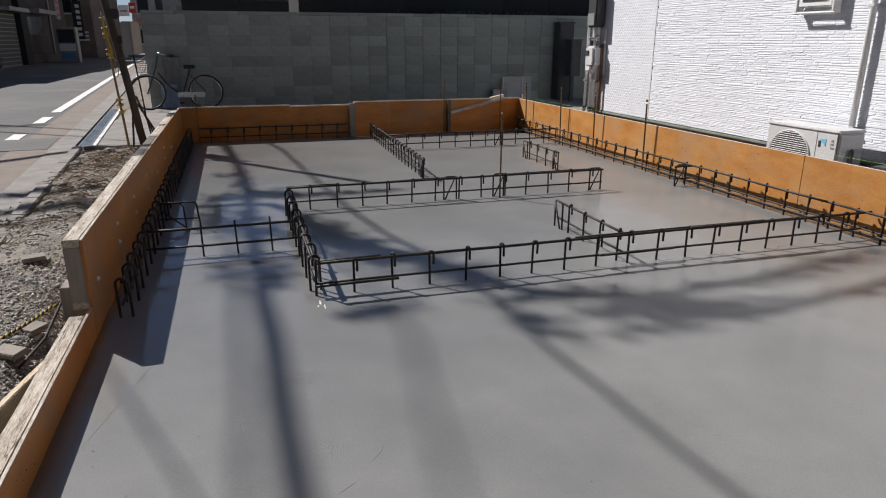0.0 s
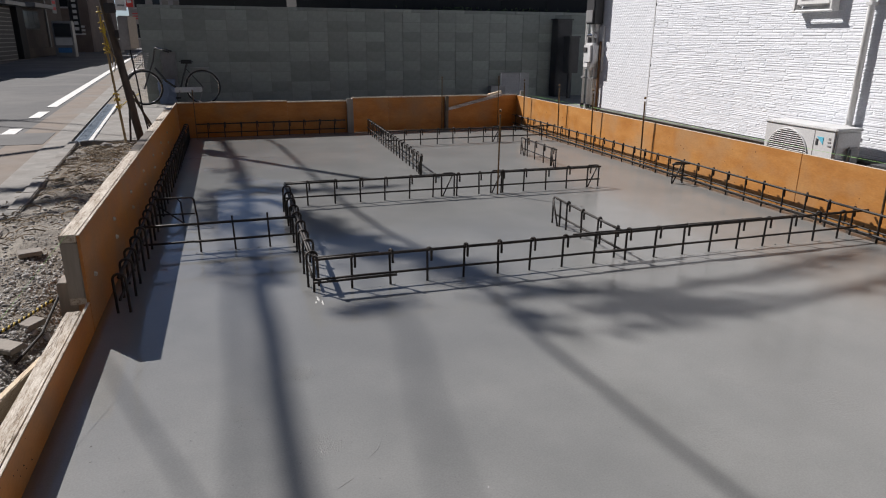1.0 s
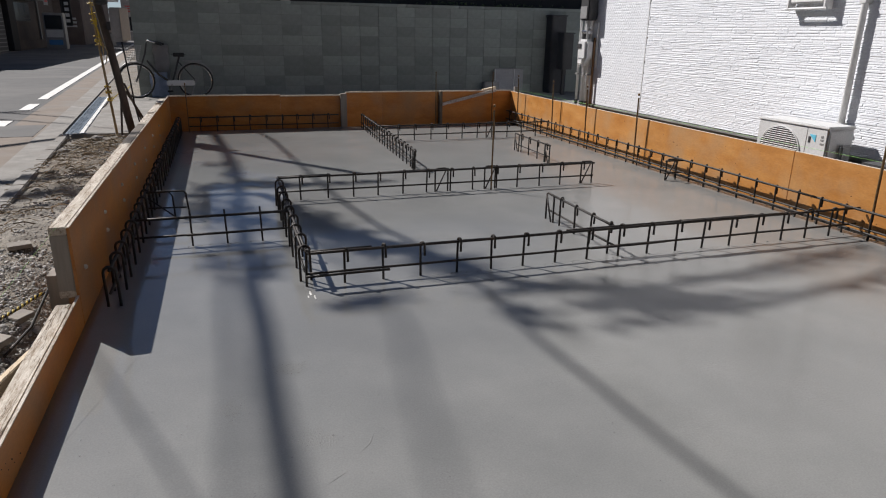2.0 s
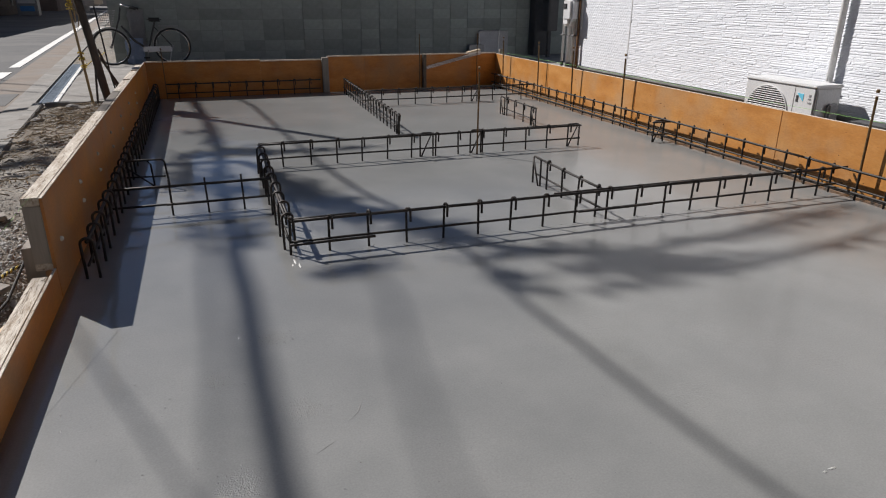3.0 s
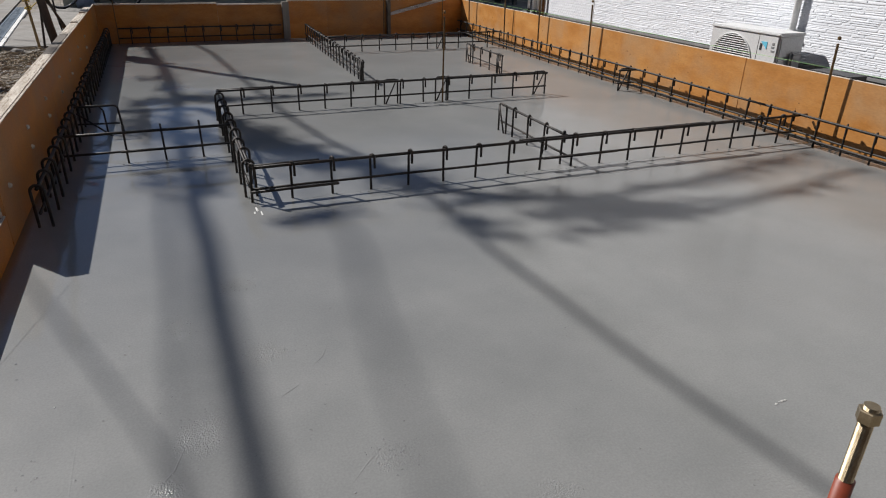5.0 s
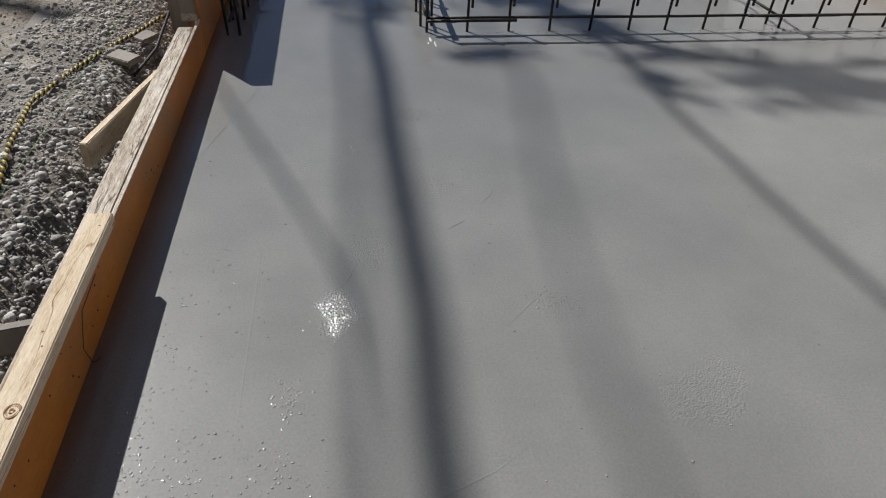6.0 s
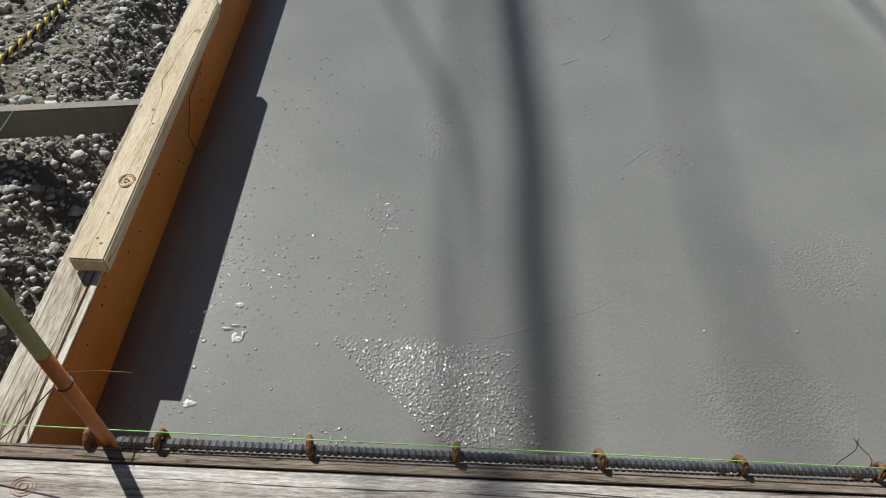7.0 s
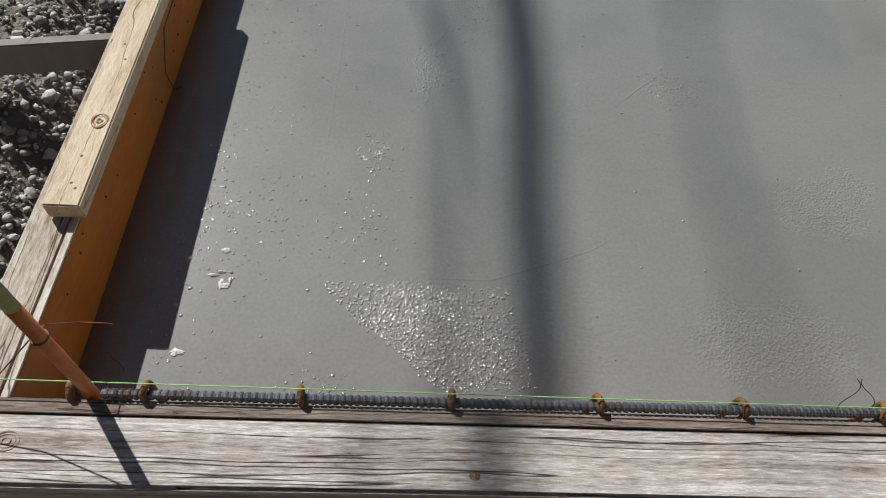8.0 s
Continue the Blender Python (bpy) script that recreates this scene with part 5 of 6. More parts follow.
part("cable_clip", new_box(-1.549, -1.494, 5.606, 5.679, 1.203, 1.295, bevel=0.008), MAT["dark_grey"], pole)
part("breaker", new_box(-1.631, -1.512, 5.606, 5.697, 1.479, 1.589, bevel=0.01), MAT["dark_grey"], pole)
part("notice_plate", new_box(-1.494, -1.384, 5.551, 5.555, 1.506, 1.625), MAT["white"], pole, "white notice plate with grey bars")
part("notice_plate", new_box(-1.382, -1.310, 5.551, 5.555, 1.543, 1.653), MAT["red_paint"], pole, "red notice plate")
part("plate_bar", new_box(-1.475, -1.402, 5.546, 5.550, 1.552, 1.570), MAT["mid_grey"], pole)
part("plate_bar", new_box(-1.370, -1.324, 5.546, 5.550, 1.589, 1.616), MAT["white"], pole)
part("cable", new_tube(wavy([(-1.402, 5.569, 1.075), (-1.375, 5.606, 0.745), (-1.356, 5.624, 0.378), (-1.310, 5.606, 0.057)], 5, 0.015, 7), 0.009, 7), MAT["tyre"], pole, smooth=True)
for a, b in (((-1.448, 5.651, 0.607), (-1.246, 5.560, 0.030)), ((-1.439, 5.651, 0.516), (-1.200, 5.624, 0.030)), ((-1.494, 5.606, 0.470), (-1.512, 5.422, 0.030))):
    part("strut", new_tube([a, b], 0.012, 8), MAT["brown_pole"], pole)
stake = thing("bamboo_stake", (-1.6, 5.66, GROUND), "thin dry bamboo stake wrapped with yellow tape", "stake")
sb, st = Vector((-1.59, 5.66, -0.12)), Vector((-1.70, 5.66, 1.62))
pts, rs = [], []
for k in range(9):
    for d, rr in ((0.0, 0.015), (0.01, 0.0165), (0.02, 0.015)):
        pts.append(sb.lerp(st, min(1, k / 8.5 + d)))
        rs.append(rr * (1 - 0.03 * k))
part("cane", new_tube(pts, rs, 10), MAT["bamboo"], stake, smooth=True)
random.seed(13)
for z0, z1, n in ((1.0, 1.5, 9), (0.42, 0.62, 5)):
    for k in range(n):
        c = sb.lerp(st, (random.uniform(z0, z1) + 0.12) / 1.74)
        loop = [c + Vector((0.028 * math.cos(a) + random.uniform(-0.006, 0.006), 0.028 * math.sin(a), 0.012 * math.sin(a * 0.5 + k) + random.uniform(-0.01, 0.01))) for a in [i * 0.7 for i in range(11)]]
        part("tape_wrap", new_tube(loop, 0.006, 5), MAT["yellow"], stake)
for k in range(6):
    c = sb.lerp(st, 0.9 - k * 0.04)
    part("tape_tail", new_tube(wavy([c + Vector((0.02, -0.02, 0)), c + Vector((0.01 + 0.015 * k, -0.03, -0.12)), c + Vector((0.05, -0.035, -0.28))], 3, 0.02, k), [0.006] * 6 + [0.002], 5), MAT["yellow" if k < 3 else "bamboo"], stake)
part("tape_tie", new_tube(wavy([(-1.63, 5.66, 0.4), (-1.56, 5.9, 0.46), (-1.47, 6.4, 0.52)], 4, 0.01, 6), 0.006, 6), MAT["yellow"], stake)


# ---------------------------------------------------------------- far side of the street
def shop(name, x0, x1, y0, y1, h, mat, label):
    s = thing(name, ((x0 + x1) / 2, (y0 + y1) / 2, GROUND), label, "building", "houses across the street")
    part("wall", new_box(x0, x1, y0, y1, -0.2, h), MAT[mat], s)
    part("roof", new_box(x0 - 0.3, x1 + 0.3, y0 - 0.3, y1 + 0.3, h + 0.002, h + 0.2, bevel=0.03), MAT["dark_grey"], s)
    return s


def window(parent, x0, x1, z0, z1, y):
    w = part("window", new_box(x0, x1, y - 0.05, y - 0.002, z0, z1, bevel=0.01), MAT["mid_grey"], parent)
    part("pane", new_box(x0 + 0.06, x1 - 0.06, y - 0.07, y - 0.052, z0 + 0.06, z1 - 0.06), MAT["glass"], w)
    part("sill", new_box(x0 - 0.05, x1 + 0.05, y - 0.12, y - 0.002, z0 - 0.07, z0 - 0.002, bevel=0.01), MAT["light_grey"], w)


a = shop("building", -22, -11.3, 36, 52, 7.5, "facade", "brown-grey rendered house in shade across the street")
window(a, -14.6, -13.2, 0.9, 2.4, 36)
window(a, -13.0, -11.9, 0.3, 2.4, 36)
part("awning", new_box(-15.2, -12.6, 34.8, 35.99, 2.55, 2.72, bevel=0.02), MAT["light_grey"], a, "pale awning slab")
part("awning", new_box(-12.3, -11.2, 34.9, 35.99, 2.35, 2.55, bevel=0.02), MAT["light_grey"], a, "pale awning slab")
part("shutter", new_box(-16.6, -14.75, 35.9, 35.99, -0.05, 2.3), MAT["mid_grey"], a, "grey roller shutter")
part("roller_shutter", new_box(-11.298, -11.22, 35.9, 39.4, -0.06, 2.55, bevel=0.01), MAT["mid_grey"], a, "grey roller shutter")
for k in range(12):
    part("shutter_slat", new_box(-11.219, -11.2, 35.92, 39.38, 0.0 + k * 0.21, 0.17 + k * 0.21, bevel=0.004), MAT["shutter"], a)
part("eave", new_box(-11.298, -10.5, 36.1, 39.7, 2.66, 2.86, bevel=0.02), MAT["mid_grey"], a, "grey eave slab")
part("pillar", new_box(-11.298, -11.0, 39.75, 41.0, -0.06, 6.0, bevel=0.02), MAT["black"], a, "dark pillar")
part("eave", new_box(-11.298, -10.4, 41.3, 45.6, 2.72, 2.95, bevel=0.02), MAT["mid_grey"], a, "grey eave slab")
w = part("window", new_box(-11.298, -11.24, 41.6, 45.2, 1.5, 2.6, bevel=0.01), MAT["dark_grey"], a)
for k in range(3):
    part("pane", new_box(-11.239, -11.22, 41.7 + k * 1.18, 42.8 + k * 1.18, 1.57, 2.53), MAT["glass"], w)
part("plinth", new_box(-11.298, -11.1, 41.05, 51.9, -0.06, 0.45, bevel=0.02), MAT["facade"], a)
part("drain_pipe", new_tube([(-11.22, 47.2, -0.06), (-11.22, 47.2, 6.5)], 0.06, 10), MAT["mid_grey"], a)
part("sign_plate", new_box(-11.298, -11.26, 49.4, 50.6, 2.6, 4.4, bevel=0.01), MAT["mid_grey"], a)
for k in range(4):
    part("sign_bar", new_box(-11.259, -11.25, 49.55, 50.45, 2.8 + k * 0.4, 3.0 + k * 0.4), MAT["red_paint"], a)
a2 = shop("building", -22, -11.4, 27.6, 35.6, 7.4, "facade_pale", "pale rendered house in shade beside the street")
window(a2, -14.6, -13.2, 0.9, 2.4, 27.6)
b = shop("building", -30, -10.2, 56, 70, 9.0, "facade_brown", "brown-grey rendered house in shade at the bend")
part("awning", new_box(-17.6, -15.8, 54.8, 55.99, 3.5, 3.75, bevel=0.03), MAT["light_grey"], b, "pale awning slab")
part("awning", new_box(-15.0, -13.8, 54.9, 55.99, 3.3, 3.6, bevel=0.03), MAT["light_grey"], b, "pale awning slab")
part("roller_shutter", new_box(-17.6, -16.1, 55.9, 55.99, -0.06, 3.2), MAT["mid_grey"], b, "grey roller shutter")
part("porch_wall", new_box(-15.1, -12.9, 55.6, 55.99, -0.06, 1.1, bevel=0.03), MAT["facade"], b)
window(b, -15.0, -13.8, 1.8, 3.1, 56)
window(b, -12.2, -11.0, 3.2, 4.6, 56)
c = shop("building", -10.0, -2.2, 78, 96, 11.0, "facade_pale", "pale grey rendered building closing the street")
for x in (-9.4, -7.6, -5.8, -4.0):
    for z in (0.9, 4.0, 7.0):
        window(c, x, x + 1.2, z, z + 1.5, 78)
part("fascia", new_box(-9.9, -7.0, 77.6, 77.99, 2.7, 3.6, bevel=0.02), MAT["facade_pale"], c, "pale shop fascia with red bars")
for k in range(3):
    part("fascia_bar", new_box(-9.6, -7.4, 77.55, 77.598, 2.85 + k * 0.25, 2.95 + k * 0.25), MAT["red_paint"], c)
d = shop("building", -3.4, 9, 40, 60, 8.0, "facade_pale", "grey building behind the dark clad one")
e = shop("building", -2.7, -1.7, 26.5, 39, 6.5, "facade_pale", "narrow pale building at the lane's end")
part("red_sign", new_box(-2.72, -2.2, 26.35, 26.49, 1.0, 1.75, bevel=0.02), MAT["red_paint"], e, "red shop sign")

# added blocks out of view: they hold back skylight so shadows stay dark
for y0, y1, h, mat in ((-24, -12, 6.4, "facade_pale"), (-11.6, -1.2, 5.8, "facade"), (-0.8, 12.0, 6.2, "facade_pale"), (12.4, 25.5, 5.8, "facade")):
    shop("building", -20, -11.0, y0, y1, h, mat, "unseen two-storey block added across the street to cut skylight")
# one more unseen block, behind the camera, for the same purpose
shop("building", -6.0, 12.0, -16.0, -7.2, 6.6, "facade", "unseen two-storey block added behind the plot to cut skylight")
vend = thing("vending_machine", (-9.7, 43.5, GROUND), "white and blue drinks vending machine in shade", "vending machine")
part("cabinet", new_box(-10.220, -9.145, 43.500, 44.300, -0.058, 2.016, bevel=0.03), MAT["mid_grey"], vend)
part("display", new_box(-10.134, -9.231, 43.460, 43.499, 1.104, 1.872, bevel=0.01), MAT["glass"], vend, "dark display window")
for k in range(3):
    part("drink_row", new_box(-10.85, -9.9, 51.93, 51.958, 1.22 + k * 0.25, 1.36 + k * 0.25), MAT["light_grey"], vend)
part("slot_panel", new_box(-10.134, -9.231, 43.460, 43.499, 0.624, 1.037, bevel=0.01), MAT["light_grey"], vend)
part("tray", new_box(-10.048, -9.317, 43.450, 43.499, 0.192, 0.480, bevel=0.01), MAT["blue_paint"], vend)

sign = thing("hanging_sign", (-9.5, 46, GROUND), "tall black vertical sign with white bars on a post", "sign")
part("post", new_tube([(-9.56, 46, -0.1), (-9.62, 46, 3.7)], 0.06, 10), MAT["dark_grey"], sign)
part("board", new_box(-9.53, -9.08, 45.9, 46.05, 1.3, 3.6, bevel=0.02), MAT["black"], sign)
for k in range(6):
    part("sign_bar", new_box(-9.42, -9.19, 45.87, 45.899, 1.5 + k * 0.34, 1.7 + k * 0.34), MAT["light_grey"], sign)
bin2 = thing("litter_bin", (-8.2, 55, GROUND), "pale grey cylindrical litter bin", "bin")
part("drum", new_tube([(-8.2, 55, -0.06), (-8.2, 55, 0.75), (-8.2, 55, 0.8)], [0.28, 0.3, 0.26], 16), MAT["mid_grey"], bin2)
part("lid", new_tube([(-8.2, 55, 0.801), (-8.2, 55, 0.86)], [0.31, 0.25], 16), MAT["dark_grey"], bin2)
post2 = mesh_object("bollard", new_tube([(-8.9, 54, -0.1), (-8.9, 54, 0.85)], 0.05, 10), MAT["light_grey"])
tagged(post2, "pale slim bollard at the street's edge", "bollard")
banner = thing("shop_banner", (-6.4, 60, GROUND), "tall narrow banner with yellow, pale blue and black fields", "banner")
part("pole", new_tube([(-6.4, 60, -0.06), (-6.4, 60, 2.75)], 0.02, 8), MAT["light_grey"], banner)
for z0, z1, mat in ((1.75, 2.7, "yellow"), (1.05, 1.745, "blue_sheet"), (0.25, 1.045, "black")):
    part("banner_field", new_box(-6.38, -5.95, 59.99, 60.005, z0, z1), MAT[mat], banner)
part("banner_foot", new_box(-6.6, -6.2, 59.85, 60.15, -0.06, 0.06, bevel=0.02), MAT["dark_grey"], banner)


# ---------------------------------------------------------------- braces, rope, loose timber beside the low form
brace_bm = timber(-0.56, 0.0, -0.0125, 0.0125, 0.03, 0.1, 2.2, along=0)
brace_bm.transform(Matrix.Translation((-1.064, -1.945, 0)) @ Matrix.Rotation(radians(11), 4, "Z"))
brace = mesh_object("brace", brace_bm, MAT["post_wood"])
tagged(brace, "grey board bracing the low form from the side", "brace", "form braces")
bm = timber(-0.33, 0.33, -0.013, 0.013, -0.04, 0.04, 7.7, along=0)
bm.transform(Matrix.Translation((-1.137, -0.89, 0.06)) @ Matrix.Rotation(radians(82.8), 4, 'Z') @ Matrix.Rotation(radians(4), 4, 'Y'))
brace = mesh_object("brace", bm, MAT["new_wood"])
tagged(brace, "pale board bracing the low form at a slant", "brace", "form braces")
stakes = mesh_object("stake", timber(-1.15, -1.075, 0.0, 0.12, -0.2, 0.172, 4.4, along=2), MAT["post_wood"])
tagged(stakes, "short grey square stake beside the form", "stake")
for x, y, a, w in ((-1.5, 0.95, 20, 0.12), (-1.3, -0.28, -35, 0.13), (-1.28, 0.0, 60, 0.1)):
    bm = timber(-w / 2, w / 2, -0.035, 0.035, 0, 0.025, x * 3, along=0)
    bm.transform(Matrix.Translation((x, y, ground_height(x, y) + 0.012)) @ Matrix.Rotation(radians(a), 4, 'Z') @ Matrix.Rotation(radians(6), 4, 'X'))
    ob = mesh_object("timber_offcut", bm, MAT["post_wood"])
    tagged(ob, "weathered timber offcut lying on the gravel", "timber")
bm = new_tube([(-1.16, 0.08, 0.1), (-1.2, -0.15, 0.0), (-1.27, -0.35, -0.05)], 0.006, 8)
ob = mesh_object("steel_pin", bm, MAT["rebar"])
tagged(ob, "dark steel pin leaning on the stake", "steel pin")


def rope(points):
    """A two-strand twisted rope lying on the ground."""
    path = wavy(points, 10, 0.012, 3.0)
    top = thing("rope", points[len(points) // 2], "twisted yellow and black rope lying on the gravel", "rope")
    fine = []
    for a, b in zip(path, path[1:]):
        fine += [a.lerp(b, k / 8) for k in range(8)]
    s = 0.0
    strands = [[], []]
    for i, p in enumerate(fine):
        d = (fine[min(i + 1, len(fine) - 1)] - fine[max(i - 1, 0)]).normalized()
        u = d.cross(Vector((0, 0, 1))).normalized()
        v = u.cross(d)
        if i:
            s += (p - fine[i - 1]).length
        for k in (0, 1):
            a = s * 190 + k * math.pi
            strands[k].append(p + (u * math.cos(a) + v * math.sin(a)) * 0.0038)
    part("strand", new_tube(strands[0], 0.0048, 6), MAT["yellow"], top, "yellow strand", smooth=True)
    part("strand", new_tube(strands[1], 0.0048, 6), MAT["tyre"], top, "black strand", smooth=True)


rope([(x, y, max(0.012, ground_height(x, y) + 0.012)) for x, y in ((-1.13, 0.3), (-1.25, 0.2), (-1.37, -0.12), (-1.45, -0.43), (-1.5, -0.75), (-1.45, -1.08), (-1.415, -1.28), (-1.445, -1.62), (-1.6, -2.2))])


# ---------------------------------------------------------------- gravel, straw
def scatter(name, count, place, size, mat, label, category, seed, squash=0.7):
    """Many small irregular stones in one mesh."""
    random.seed(seed)
    t = (1 + 5 ** 0.5) / 2
    base = [Vector(v).normalized() for v in ((-1, t, 0), (1, t, 0), (-1, -t, 0), (1, -t, 0), (0, -1, t), (0, 1, t), (0, -1, -t), (0, 1, -t), (t, 0, -1), (t, 0, 1), (-t, 0, -1), (-t, 0, 1))]
    tri = ((0, 11, 5), (0, 5, 1), (0, 1, 7), (0, 7, 10), (0, 10, 11), (1, 5, 9), (5, 11, 4), (11, 10, 2), (10, 7, 6), (7, 1, 8), (3, 9, 4), (3, 4, 2), (3, 2, 6), (3, 6, 8), (3, 8, 9), (4, 9, 5), (2, 4, 11), (6, 2, 10), (8, 6, 7), (9, 8, 1))
    verts, faces = [], []
    for _ in range(count):
        p, s = place(), size()
        turn = Euler((random.random() * 6, random.random() * 6, random.random() * 6)).to_matrix()
        k = Vector((random.uniform(0.7, 1.3), random.uniform(0.6, 1.1), random.uniform(0.5, 0.9)))
        i = len(verts)
        for b in base:
            w = turn @ Vector((b.x * k.x, b.y * k.y, b.z * k.z)) * s * random.uniform(0.82, 1.15)
            verts.append((p.x + w.x, p.y + w.y, p.z + w.z * squash))
        faces += [tuple(i + q for q in f) for f in tri]
    me = bpy.data.meshes.new(name)
    me.from_pydata(verts, [], faces)
    me.materials.append(mat)
    return tagged(new(name, me), label, category, kind="stuff")


def on_soil():
    while True:
        y = random.uniform(-3.6, 5.8) if random.random() < 0.4 else random.uniform(-2.9, 1.0)
        x = -1.08 - abs(random.gauss(0, 0.42))
        if x > -2.15:
            return Vector((x, y, ground_height(x, y) + random.uniform(-0.002, 0.006)))


gravel = scatter("gravel", 22000, on_soil, lambda: min(0.024, max(0.0028, random.lognormvariate(-5.25, 0.55))), MAT["pebble"], "loose grey gravel beside the formwork", "gravel", 41)
gravel.data.polygons.foreach_set("use_smooth", [True] * len(gravel.data.polygons))
scatter("rubble", 130, on_soil, lambda: random.uniform(0.012, 0.026), MAT["pebble"], "larger grey stones among the gravel", "stones", 42)
random.seed(43)
bm = bmesh.new()
for i in range(760):
    x, y = random.gauss(-1.7, 0.25), random.choice((random.gauss(4.7, 0.7), random.uniform(1.2, 5.6)))
    if not -2.15 < x < -1.12 or y > 5.85:
        continue
    a, l = random.random() * 6.28, random.uniform(0.015, 0.085)
    z = ground_height(x, y) + random.uniform(0.004, 0.03)
    tube(bm, [(x - math.cos(a) * l, y - math.sin(a) * l, z), (x, y, z + 0.012), (x + math.cos(a) * l, y + math.sin(a) * l, z - 0.004)], random.uniform(0.0015, 0.005), 5)
tagged(mesh_object("straw", bm, MAT["straw"]), "dry twigs and straw strewn on the soil", "straw", kind="stuff")
random.seed(44)
for x, y, s in ((-2.02, 4.75, 0.06), (-1.95, 4.95, 0.045), (-1.35, 4.3, 0.05), (-1.8, 5.5, 0.07), (-1.5, 3.1, 0.03), (-1.9, 3.6, 0.04)):
    bm = bmesh.new()
    bmesh.ops.create_icosphere(bm, subdivisions=2, radius=s)
    for v in bm.verts:
        v.co += noise.noise_vector(v.co * 18 + Vector((x, y, 0))) * s * 0.5
        v.co.z *= 0.5
    bm.transform(Matrix.Translation((x, y, ground_height(x, y) + s * 0.2)))
    tagged(mesh_object("rubble_lump", bm, MAT["kerb"]), "pale lump of broken concrete on the soil", "rubble")


# ---------------------------------------------------------------- marks on the fresh concrete
SPOTS = ((-0.44, -1.88, 0.02, 0.05), (-0.345, -1.645, 0.035, 0.06), (-0.15, -1.33, 0.06, 0.05), (-0.384, -1.08, 0.02, 0.04), (-0.55, -2.13, 0.02, 0.03), (-0.57, -2.31, 0.06, 0.045),
         (-0.86, -2.37, 0.018, 0.06), (-0.85, -2.2, 0.015, 0.1), (0.1, -1.89, 0.045, 0.035), (-0.17, -0.83, 0.05, 0.03), (-0.62, -2.64, 0.03, 0.02), (-0.73, -2.3, 0.05, 0.06))


def bubble_place():
    k = random.random()
    if k < 0.55:
        u, v = random.random() ** 1.25, random.random()      # the wide frothy spot by the near form
        x = (-0.632 + 0.33 * u) * (1 - v) + (-0.425 + 0.155 * u) * v
        y = -2.44 - 0.185 * v + random.gauss(0, 0.006)
    elif k < 0.85:
        cx, cy, sx, sy = random.choice(SPOTS)
        x, y = random.gauss(cx, sx), random.gauss(cy, sy)
    elif k < 0.92:
        x, y = random.gauss(-0.8, 0.06), random.uniform(-2.7, -1.6)
    else:
        x, y = random.uniform(-0.85, 0.9), random.uniform(-2.7, -1.0)
    return Vector((x, y, slab_height(x, y) + 0.0001))


MAT["bubble"] = material("wet_bubbles", [(0.22, 0.224, 0.22), (0.29, 0.294, 0.288)], scale=30, rough=0.2, bump=0.0, rough_spread=0.04, spec=1.0)
froth = scatter("bubbles", 4400, bubble_place, lambda: 0.0012 + 0.0032 * random.random() ** 1.8, MAT["bubble"], "tiny wet air bubbles on the fresh concrete", "bubbles", 51, squash=0.24)
MAT["bubble"].node_tree.nodes["Principled BSDF"].inputs["IOR"].default_value = 1.9
froth.data.polygons.foreach_set("use_smooth", [True] * len(froth.data.polygons))


def crumb_place():
    k = random.random()
    if k < 0.45:
        x, y = random.uniform(0.2, 3.4), random.gauss(-0.01, 0.014)
    elif k < 0.65:
        x, y = random.uniform(-0.65, -0.08), random.gauss(0.85, 0.012)
    elif k < 0.85:
        x, y = random.uniform(0.1, 2.6), random.gauss(1.82, 0.012)
    else:
        x, y = random.gauss(3.5, 0.02), random.uniform(-0.6, 4.0)
    return Vector((x, y, slab_height(x, y)))


scatter("mortar_crumbs", 420, crumb_place, lambda: random.uniform(0.002, 0.006), MAT["concrete"], "small crumbs of concrete at the feet of the bars", "crumbs", 52)


def foam(x, y, sx, sy, seed):
    """A ragged thin patch of dried froth."""
    bm = bmesh.new()
    n = 26
    ring = [bm.verts.new((x + math.cos(a) * sx * w, y + math.sin(a) * sy * w, slab_height(x, y) + 0.0012)) for a, w in
            ((2 * math.pi * k / n, 0.55 + 0.9 * abs(noise.noise(Vector((math.cos(2 * math.pi * k / n) * 2.2, math.sin(2 * math.pi * k / n) * 2.2, seed))))) for k in range(n))]
    c = bm.verts.new((x, y, slab_height(x, y) + 0.0035))
    for k in range(n):
        bm.faces.new((ring[k], ring[(k + 1) % n], c))
    tagged(mesh_object("froth_patch", bm, MAT["foam"]), "small ragged white froth patch on wet concrete", "froth", "froth patches")


for i, q in enumerate(((-0.797, -2.447, 0.007, 0.013), (-0.812, -2.432, 0.012, 0.004), (-0.783, -2.442, 0.003, 0.011), (-0.8, -2.425, 0.011, 0.0035), (-0.785, -2.425, 0.005, 0.003), (-0.842, -2.577, 0.015, 0.008), (-0.802, -2.38, 0.011, 0.007), (-0.79, -2.452, 0.012, 0.008), (-0.86, -2.40, 0.005, 0.005), (1.2, -2.08, 0.018, 0.004), (1.17, -2.085, 0.008, 0.004), (0.0, -0.09, 0.008, 0.04), (0.015, -0.15, 0.006, 0.035), (-0.015, -0.13, 0.006, 0.02))):
    foam(*q, i * 1.7)


def float_mark(points, r, label):
    line = wavy([(x, y, 0) for x, y in points], 14, 0.004, points[0][0])
    n = len(line)
    pts = [Vector((p.x, p.y, slab_height(p.x, p.y) - r + 0.0011 * math.sin(math.pi * (k + 0.2) / (n - 0.6)))) for k, p in enumerate(line)]
    rs = [r] * n
    tagged(mesh_object("float_mark", new_tube(pts, rs, 8), MAT["concrete"], smooth=True), label, "float mark", "float marks")


